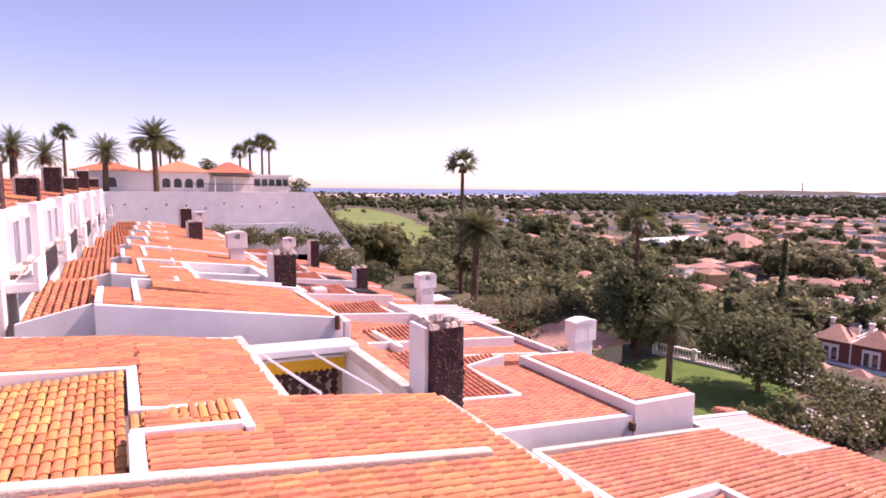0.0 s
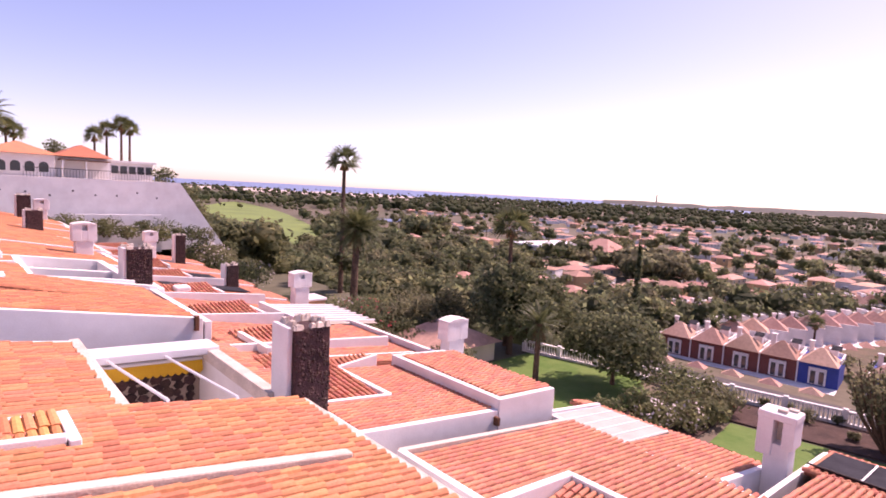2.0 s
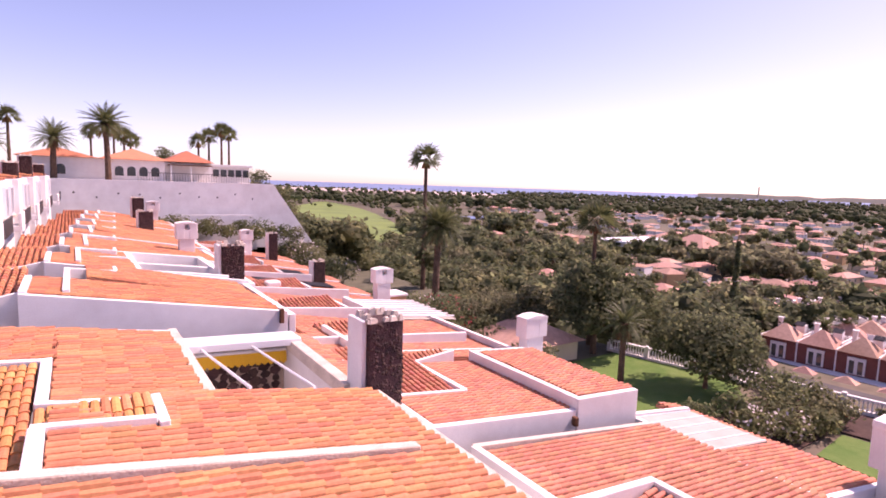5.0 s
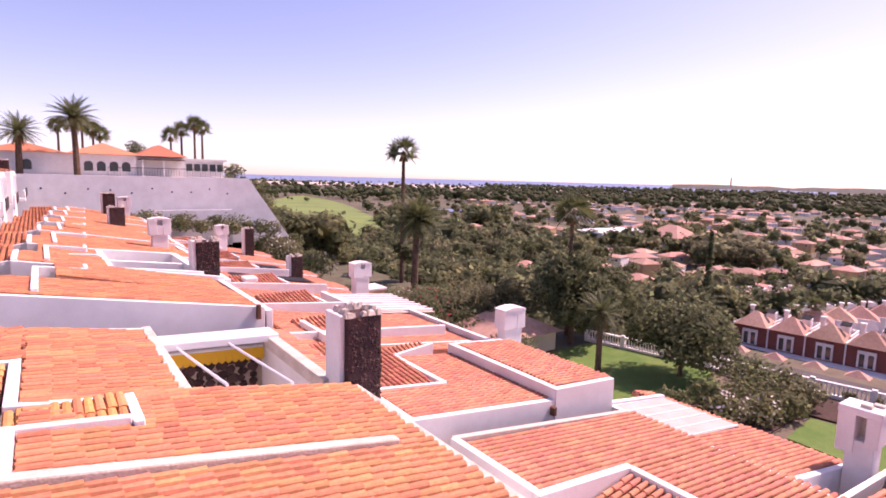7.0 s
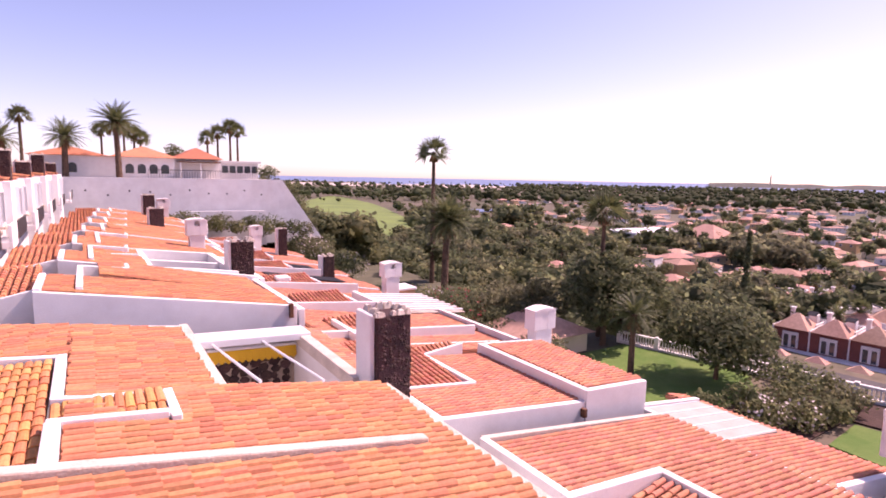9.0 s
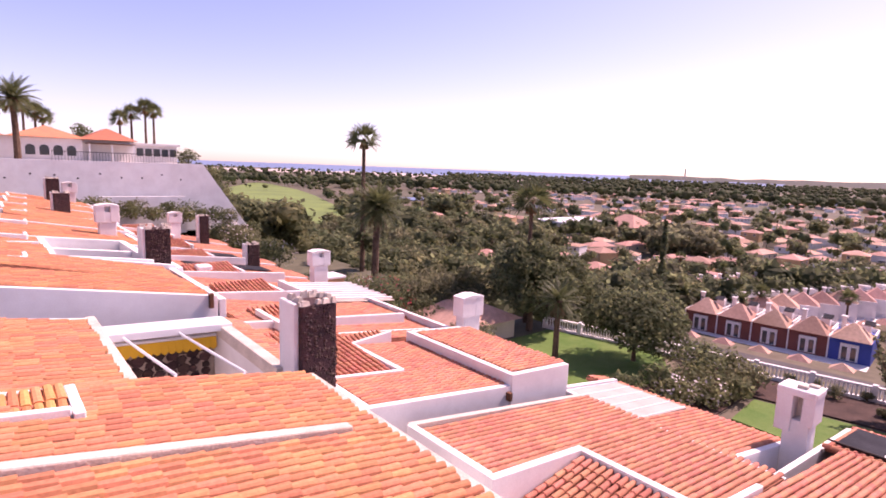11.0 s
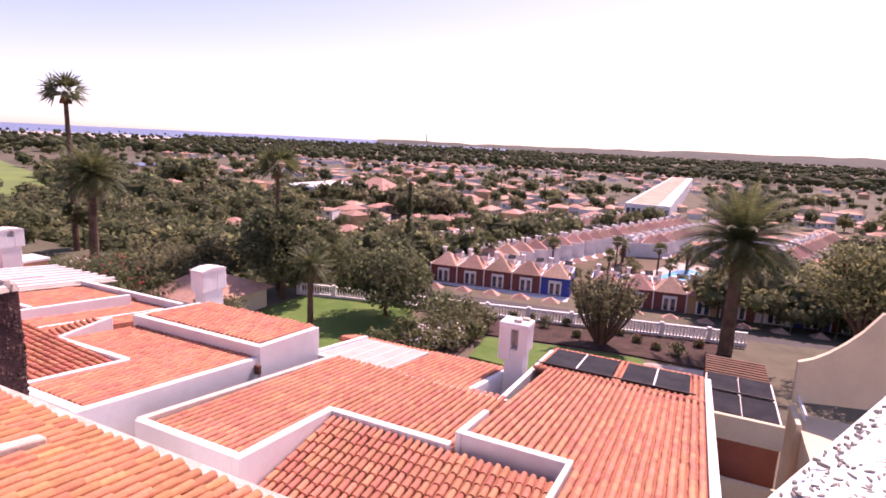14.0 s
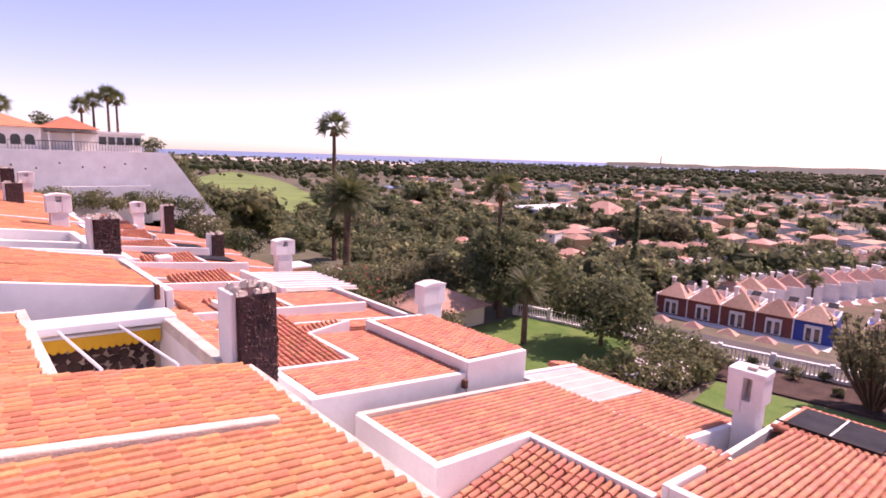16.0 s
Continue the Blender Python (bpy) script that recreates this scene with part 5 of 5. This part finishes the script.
def row_house(wall, label):
    """A two-storey row house: coloured upper wall, white arched door bay, pyramid roof, flat roof with a tank, front porch."""
    t = thing("row_house", label, "row house", "coloured row houses")
    w = 4.6
    part("wall", Mesh().box(0, 7.5, -w / 2, w / 2, -1.5, 4.6), M[wall], t)
    part("party_wall", Mesh().box(-0.2, 7.6, w / 2 - 0.08, w / 2 + 0.08, -1.5, 4.75), M["white"], t)
    part("parapet", Mesh().box(2.6, 7.5, -w / 2, -w / 2 + 0.2, 4.6, 5.1).box(7.3, 7.5, -w / 2, w / 2, 4.6, 5.1), M["white"], t)
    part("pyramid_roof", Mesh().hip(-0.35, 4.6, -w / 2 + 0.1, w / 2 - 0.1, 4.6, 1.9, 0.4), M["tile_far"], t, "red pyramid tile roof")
    bay = part("door_bay", Mesh().box(-0.25, -0.003, -1.0, 1.0, 1.9, 4.1), M["white"], t, "white door surround")
    for k in (-0.48, 0.48):
        part("door_pane", Mesh().box(-0.29, -0.251, k - 0.28, k + 0.28, 2.0, 3.7), M["glassy"], bay)
    part("balcony_roof", Mesh().box(-3.4, 0, -w / 2, w / 2, 1.4, 1.7), M["white"], t)
    part("porch_wall", Mesh().box(-3.4, -3.2, -w / 2, w / 2, -1.5, 1.4), M["white"], t)
    part("porch_door", Mesh().box(-3.44, -3.41, -0.8, 0.4, -1.0, 0.9), M["dark"], t)
    part("porch_roof", Mesh().hip(-5.4, -2.9, -1.7, 1.7, 1.5, 1.1), M["tile_far"], t, "small tiled porch roof")
    part("patio_wall", Mesh().box(-8.2, -8.05, -w / 2, w / 2, -1.5, 1.05).box(-8.05, -3.4, w / 2 - 0.1, w / 2 + 0.06, -1.5, 1.2), M["white"], t, "low white garden wall")
    part("patio_floor", Mesh().box(-8.05, -3.4, -w / 2, w / 2 - 0.1, -1.5, 0.05), M["sand"], t)
    part("canopy", Mesh().box(-7.6, -5.6, -2.0, -0.2, 1.05, 1.15, 0.05), M["cream"], t, "pale sun canopy")
    part("terrace_chimney", Mesh().box(4.4, 4.9, 1.2, 1.7, 4.6, 6.6).box(4.3, 5.0, 1.1, 1.8, 6.6, 6.8), M["white"], t, "white roof chimney")
    part("solar_heater", Mesh().box(2.7, 3.9, -2.1, -0.9, 6.3, 6.4, 0.3), M["panel"], t, "dark solar water heater panel")
    part("water_tank", Mesh().tube((5.8, 0.2, 5.0), (5.8, 1.4, 5.0), 0.35, 0.35, 10), M["alu"], t, "white water tank")
    part("roof_box", Mesh().box(5.4, 6.6, -1.5, -0.4, 4.6, 5.9), M["white"], t)
    return t


KINDS = {k: row_house(k, lab) for k, lab in (("brownwall", "red-brown row house with white door and pyramid roof"), ("bluewall", "blue row house with white door and pyramid roof"), ("white", "white row house with pyramid tile roof"), ("ochrewall", "ochre row house with pyramid tile roof"))}
PARK = {}


ROW_SIZE = 1.06


def place_row(kinds, x, y, dx, dy, turn, n, z=1.2):
    for i in range(n):
        k = kinds[i % len(kinds)]
        m = Matrix.Translation((x + dx * i, y + dy * i, z)) @ Matrix.Rotation(radians(turn), 4, "Z") @ Matrix.Scale(ROW_SIZE, 4)
        if k not in PARK:
            PARK[k] = 1
            KINDS[k].matrix_basis = m
        else:
            copy_thing(KINDS[k], m @ Matrix.Scale(1 / ROW_SIZE, 4))


place_row(["brownwall", "brownwall", "brownwall", "brownwall", "bluewall"], 88.0, 39.8, 0.6, -4.85, 7, 5, -1.2)
place_row(["bluewall", "brownwall", "brownwall", "ochrewall", "brownwall", "white"], 91.4, 12.4, 0.6, -4.85, 7, 9, -1.4)
place_row(["white", "white", "ochrewall", "brownwall", "brownwall", "white", "brownwall", "bluewall"], 101.0, 33.5, 4.6, -1.6, 109, 20, -1.0)
place_row(["white", "brownwall", "white"], 106.0, 47.0, 4.6, -1.6, 109, 19, -1.0)
place_row(["brownwall", "white", "ochrewall", "white", "bluewall"], 140.0, 8.0, 4.6, -1.6, 109, 14, -1.0)
place_row(["white", "white", "ochrewall"], 122.0, -14.0, 4.6, -1.6, 109, 14, -1.0)
sheet("patio_paving", "dusty paved ground between row houses", M["earth"], [(100, 29), (150, 14), (232, -14), (236, -50), (150, -36), (98, -22)], 0.75, "paving")
sheet("pool_deck", "pale paved pool terrace", M["sand"], [(104, 12), (134, 4), (132, -9), (103, -5)], 0.9, "paving")
sheet("pool", "turquoise swimming pool among the houses", M["pool"], oval(117.5, 1.8, 11, 3.6, -22), 1.02, "pool")
sheet("row_street", "pale street between row houses", M["asphalt"], [(74, 44), (79.5, 44), (88, -34), (80, -36)], 0.9, "street")
hall = thing("long_building", "long white building with red tiled ridge", "building", at=(330, 17, 0))
part("wall", Mesh().box(206, 470, 10, 25, -1, 7), M["white"], hall)
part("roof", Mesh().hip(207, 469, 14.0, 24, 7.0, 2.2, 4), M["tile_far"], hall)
for k in range(8):
    part("window", Mesh().box(205.9, 206.05, 10.6 + k * 1.8, 11.7 + k * 1.8, 3.5, 5.5), M["glassy"], hall)
ctr = thing("shopping_centre", "low white flat building with blue-grey roof", "building", at=(190, 140, 0))
part("wall", Mesh().box(176, 206, 138, 152, -1, 5.0), M["white"], ctr)
part("roof", Mesh().box(175, 207, 137, 153, 5.0, 5.7), M["alu"], ctr)
part("canopy", Mesh().box(176, 204, 134.5, 136.9, 3.0, 3.3), M["cement"], ctr)
part("red_roof", Mesh().hip(195, 213, 118, 134, 4.5, 4.5, 4), M["tile_far"], ctr, "red pyramid tile roof")
part("red_wall", Mesh().box(196.5, 211.5, 119.5, 132.5, -1, 4.6), M["white"], ctr)
for k in range(9):
    part("window", Mesh().box(177.5 + k * 2.9, 179.3 + k * 2.9, 137.9, 138.05, 0.8, 2.6), M["glassy"], ctr)

BASES = [hip_house("bungalow", "white bungalow with pale red hipped tile roof", 11, 8, 3.0, 1.6, "white", "valley bungalows"),
         hip_house("bungalow", "cream bungalow with orange hipped tile roof", 14, 8, 3.2, 1.7, "cream", "valley bungalows", 3),
         hip_house("bungalow", "ochre house with red hipped tile roof", 10, 9, 5.2, 1.8, "ochrewall", "valley bungalows", 2, "tile_far"),
         hip_house("apartment_house", "white flat-roofed house with red roof edge", 16, 9, 4.0, 0.9, "white", "valley bungalows", 4, "tile_far")]
spots = [(98.5, 100, 2, 20), (104, 95, 1, 40), (91, 105, 1, -20), (108, 74, 2, 10), (114, 79, 1, 80), (121, 69, 3, 20), (84, 92, 1, 15)]
r_ = random.Random(8)
for k in range(18):  # white settlement at the foot of the hill
    az, dist = radians(r_.uniform(91, 103)), r_.uniform(135, 270)
    spots.append((dist * math.sin(az), dist * math.cos(az), r_.choice([0, 3, 3]), r_.uniform(0, 40)))
TAKEN = [(193, 136, 34), (330, 17, 60), (117, 1, 24)]
FAIR = [(172, 415, 225, 34, 71.5), (216, 198, 36, 15, -75), (205, 272, 24, 12, -15), (100, 202, 30, 15, 60)]


def in_fair(x, y):
    for cx, cy, rx, ry, t in FAIR:
        c, s = math.cos(radians(t)), math.sin(radians(t))
        u, v = (x - cx) * c + (y - cy) * s, -(x - cx) * s + (y - cy) * c
        if (u / rx) ** 2 + (v / ry) ** 2 < 1.0:
            return True
    return False


while len(spots) < 480:
    az = radians(r_.choice([r_.uniform(38, 66), r_.uniform(52, 92), r_.uniform(60, 112)]))
    dist = 1 / r_.uniform(1 / 1300, 1 / 118)
    x, y = dist * math.sin(az), dist * math.cos(az)
    if in_fair(x, y) or any(math.hypot(x - a, y - b) < c for a, b, c in TAKEN) or (84 < x < 225 and -0.34 * (x - 100) - 26 < y - 32 < -0.34 * (x - 100) + 26):
        continue
    if az < radians(50) and dist < 230 or any(math.hypot(x - q[0], y - q[1]) < 11 for q in spots):
        continue
    spots.append((x, y, r_.choice([0, 0, 1, 2, 3]), r_.choice([0, 15, 90, 75, -20]) + r_.uniform(-8, 8)))
used = set()
for x, y, k, turn in spots:
    m = Matrix.Translation((x, y, ground_z(x, y) + 0.1)) @ Matrix.Rotation(radians(turn), 4, "Z") @ Matrix.Scale(0.68, 4)
    if k in used:
        copy_thing(BASES[k], m @ Matrix.Scale(1 / 0.68, 4))
    else:
        used.add(k)
        BASES[k].matrix_basis = m

# ---- golf course, roads, far land, sea ----
for (cx, cy, rx, ry, t), lab in zip(FAIR, ("long pale green golf fairway", "pale green sports field", "pale green golf fairway", "rough green golf grass")):
    sheet("fairway", lab, M["fairway"], oval(cx, cy, rx, ry, t, 40, 0.07), None, "golf course", 0.35)
sheet("pond", "pale blue-grey golf pond", M["sea"], oval(263, 350, 26, 15, 15), 0.5, "pond")
sheet("car_park", "pale dusty car park", M["sand"], oval(95, 145, 25, 10, 25), None, "car park", 0.3)
sheet("main_road", "grey asphalt road through the valley", M["asphalt"], [(88, 52), (92, 47), (240, 30), (600, 25), (600, 31), (240, 38)], 0.35, "road")
sheet("cross_road", "grey asphalt road beside the row houses", M["asphalt"], [(140, 55), (146, 55), (330, 150), (326, 156)], 0.35, "road")
sea = Mesh()
for i in range(31):
    a = radians(-25 + 3.2 * i)
    for d, z in ((1750 + 60 * math.sin(i), -2.5), (3000, 7.0), (4650, 20.0)):
        sea.v.append((d * math.sin(a), d * math.cos(a), z))
sea.f = [(3 * i + k, 3 * i + k + 1, 3 * i + 4 + k, 3 * i + 3 + k) for i in range(30) for k in range(2)]
tagged(part("sea", sea, M["sea"], None, "hazy blue sea along the horizon"), category="sea", kind="structure")
dune = Mesh()
for i in range(41):
    a = radians(8 + 1.1 * i)
    h = 6 + 5 * noise.noise((i * 0.31, 2, 0))
    for d, z in ((1500, -2), (1640, h), (1760, -1)):
        dune.v.append((d * math.sin(a), d * math.cos(a), z))
dune.f = [(3 * i + k, 3 * i + k + 1, 3 * i + 4 + k, 3 * i + 3 + k) for i in range(40) for k in range(2)]
tagged(part("dunes", dune, M["sand"], None, "pale sand dunes at the coast", smooth=True), category="dunes", kind="structure")
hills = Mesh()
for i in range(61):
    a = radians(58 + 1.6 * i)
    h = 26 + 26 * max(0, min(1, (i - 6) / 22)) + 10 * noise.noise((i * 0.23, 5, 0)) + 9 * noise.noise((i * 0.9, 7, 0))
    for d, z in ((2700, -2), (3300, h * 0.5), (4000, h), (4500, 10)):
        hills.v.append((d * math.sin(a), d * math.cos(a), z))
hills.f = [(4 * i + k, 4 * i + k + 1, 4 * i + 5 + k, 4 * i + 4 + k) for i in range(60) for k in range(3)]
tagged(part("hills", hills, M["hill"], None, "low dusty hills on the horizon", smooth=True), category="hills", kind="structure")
lh = thing("lighthouse", "slender lighthouse on the far coast", "lighthouse", at=(3116, 1594, 20))
part("tower", Mesh().tube((3116, 1594, 0), (3116, 1594, 66), 4.5, 3.2, 10), M["cement"], lh)
part("lantern", Mesh().tube((3116, 1594, 66), (3116, 1594, 74), 2.4, 2.0, 10), M["glassy"], lh)

# ---- woods and single trees of the valley ----
ICO = [(0, 0, 1), (0.894, 0, 0.447), (0.276, 0.851, 0.447), (-0.724, 0.526, 0.447), (-0.724, -0.526, 0.447), (0.276, -0.851, 0.447), (0.724, 0.526, -0.447), (-0.276, 0.851, -0.447), (-0.894, 0, -0.447), (-0.276, -0.851, -0.447), (0.724, -0.526, -0.447), (0, 0, -1)]
ICOF = [(0, 1, 2), (0, 2, 3), (0, 3, 4), (0, 4, 5), (0, 5, 1), (1, 6, 2), (2, 7, 3), (3, 8, 4), (4, 9, 5), (5, 10, 1), (6, 7, 2), (7, 8, 3), (8, 9, 4), (9, 10, 5), (10, 6, 1), (11, 7, 6), (11, 8, 7), (11, 9, 8), (11, 10, 9), (11, 6, 10)]


def wood(label, mat, seed, count, az0, az1, near, far, clear=7.0, big=1.0):
    r = random.Random(seed)
    m = Mesh()
    n = 0
    while n < count:
        az = radians(r.uniform(az0, az1))
        dist = 1 / r.uniform(1 / far, 1 / near)
        x, y = dist * math.sin(az), dist * math.cos(az)
        if (in_fair(x, y) and r.random() > 0.09) or (72 < x < 230 and -0.34 * (x - 100) - 36 < y - 32 < -0.34 * (x - 100) + 9) or (dist < 900 and any(abs(x - q[0]) < clear and abs(y - q[1]) < clear for q in spots)) or (200 < x < 475 and 2 < y < 32):
            continue
        if x < edge_x(y) + 9 and y < 60:
            continue
        n += 1
        z = ground_z(x, y)
        h = big * r.uniform(3.2, 8.5)
        w = h * r.uniform(0.38, 0.62)
        for k in range(3 if dist < 420 else 2):
            c = (x + r.uniform(-0.6, 0.6) * w, y + r.uniform(-0.6, 0.6) * w, z + h * r.uniform(0.5, 0.75))
            q = w * r.uniform(0.55, 0.85)
            if dist < 420:
                leaf_cloud(m, c, (q, q, q * 0.85), 80 if dist < 200 else 26, 0.36 * q if dist > 200 else 0.2 * q, r, 0.5)
                q *= 0.72
            m.add([(c[0] + v[0] * q * r.uniform(0.75, 1.2), c[1] + v[1] * q * r.uniform(0.75, 1.2), c[2] + v[2] * q * 0.8 * r.uniform(0.75, 1.2)) for v in ICO], ICOF)
        m.tube((x, y, z - 0.3), (x, y, z + h * 0.5), 0.12, 0.09, 4)
    tagged(part("woods", m, M[mat], None, label), category="trees", kind="stuff")


wood("dark green trees scattered over the valley", "leaf", 1, 1150, 12, 112, 95, 1700)
wood("lighter green trees and bushes over the valley", "leaf_light", 2, 520, 12, 112, 95, 1500)
wood("grey-green dry trees over the valley", "leaf_grey", 3, 480, 12, 112, 90, 1500)
wood("dense dark trees below the garden", "leaf", 4, 85, 26, 62, 66, 190, 5.0)
wood("green grove beside the shopping street", "leaf_light", 11, 60, 60.5, 67.0, 172, 228, 5.0, 1.15)
wood("dark clump of tall trees beside the golf course", "leaf", 12, 22, 38.8, 42.6, 262, 305, 5.0, 1.7)
wood("trees along the golf fairway", "leaf", 13, 34, 29.0, 36.5, 190, 330, 5.0, 1.2)
wood("far scrub below the hills", "leaf", 6, 2600, 40, 118, 1300, 2750, 0, 1.9)
wood("far woods on the plain", "leaf", 5, 3600, 8, 118, 600, 3600, 0, 1.5)
r_ = random.Random(9)
fp = fan_palm(0, 0, 0, 6.0, 1.8, 300, 0.18, "fan palm among the valley houses")
dp = date_palm(0, 0, 0, 4.5, 2.8, 301, 26, 0.3, "date palm among the valley houses")
first = {0: fp, 1: dp}
for k in range(120):
    az, dist = radians(r_.uniform(40, 100)), 1 / r_.uniform(1 / 420, 1 / 100)
    x, y = dist * math.sin(az), dist * math.cos(az)
    if any(math.hypot(x - q[0], y - q[1]) < 7 for q in spots):
        continue
    j = k % 2
    m = Matrix.Translation((x, y, ground_z(x, y))) @ Matrix.Rotation(r_.uniform(0, 6), 4, "Z")
    if j in first:
        first.pop(j).matrix_basis = m
    else:
        copy_thing(fp if j == 0 else dp, m)
cy = thing("cypress", "tall dark slender cypress", "cypress", at=(97, 52, 1))
cm = Mesh()
for k in range(12):
    leaf_cloud(cm, (97, 52, 2.5 + k * 1.25), (1.15 - 0.07 * k, 1.15 - 0.07 * k, 1.2), 90, 0.3, r_, 0.3)
part("crown", cm, M["leaf"], cy)
part("trunk", Mesh().tube((97, 52, 0), (97, 52, 15), 0.2, 0.05, 6), M["bark"], cy)
# ochre tiled roof in the garden below
oh = thing("garden_house", "low cream garden house with a pale tiled roof", "house", at=(31.5, 31.5, 11))
part("wall", Mesh().box(28.5, 34.5, 31.0, 36.5, 10, 12.6), M["cream"], oh)
part("roof", Mesh().hip(28, 35, 30.5, 37, 12.6, 1.5, 2.5), M["tile_far"], oh)
# parked cars along the valley roads
def car(mat, label):
    t = thing("parked_car", label, "car", "parked cars")
    part("body", Mesh().box(-2.1, 2.1, -0.85, 0.85, 0.3, 0.85), M[mat], t, bevel=0.12)
    part("cabin", Mesh().add([(-1.3, -0.75, 0.85), (1.2, -0.75, 0.85), (1.2, 0.75, 0.85), (-1.3, 0.75, 0.85), (-0.8, -0.62, 1.4), (0.6, -0.62, 1.4), (0.6, 0.62, 1.4), (-0.8, 0.62, 1.4)],
         [(4, 5, 6, 7), (0, 1, 5, 4), (1, 2, 6, 5), (2, 3, 7, 6), (3, 0, 4, 7)]), M["glassy"], t)
    for x in (-1.3, 1.3):
        for y in (-0.78, 0.78):
            part("wheel", Mesh().tube((x, y - 0.1, 0.32), (x, y + 0.1, 0.32), 0.32, 0.32, 12), M["dark"], t)
    return t


cars = [car("alu", "parked white car beside the road"), car("iron", "parked dark car beside the road"), car("brownwall", "parked red car beside the road")]
done = set()
for k in range(26):
    u = k / 26
    x, y = (150 + 170 * u, 62 + 88 * u) if k % 2 else (100 + 180 * u, 54 - 18 * u)
    m = Matrix.Translation((x, y, 0.4)) @ Matrix.Rotation(radians(28 if k % 2 else -6), 4, "Z")
    j = k % 3
    if j in done:
        copy_thing(cars[j], m)
    else:
        done.add(j)
        cars[j].matrix_basis = m
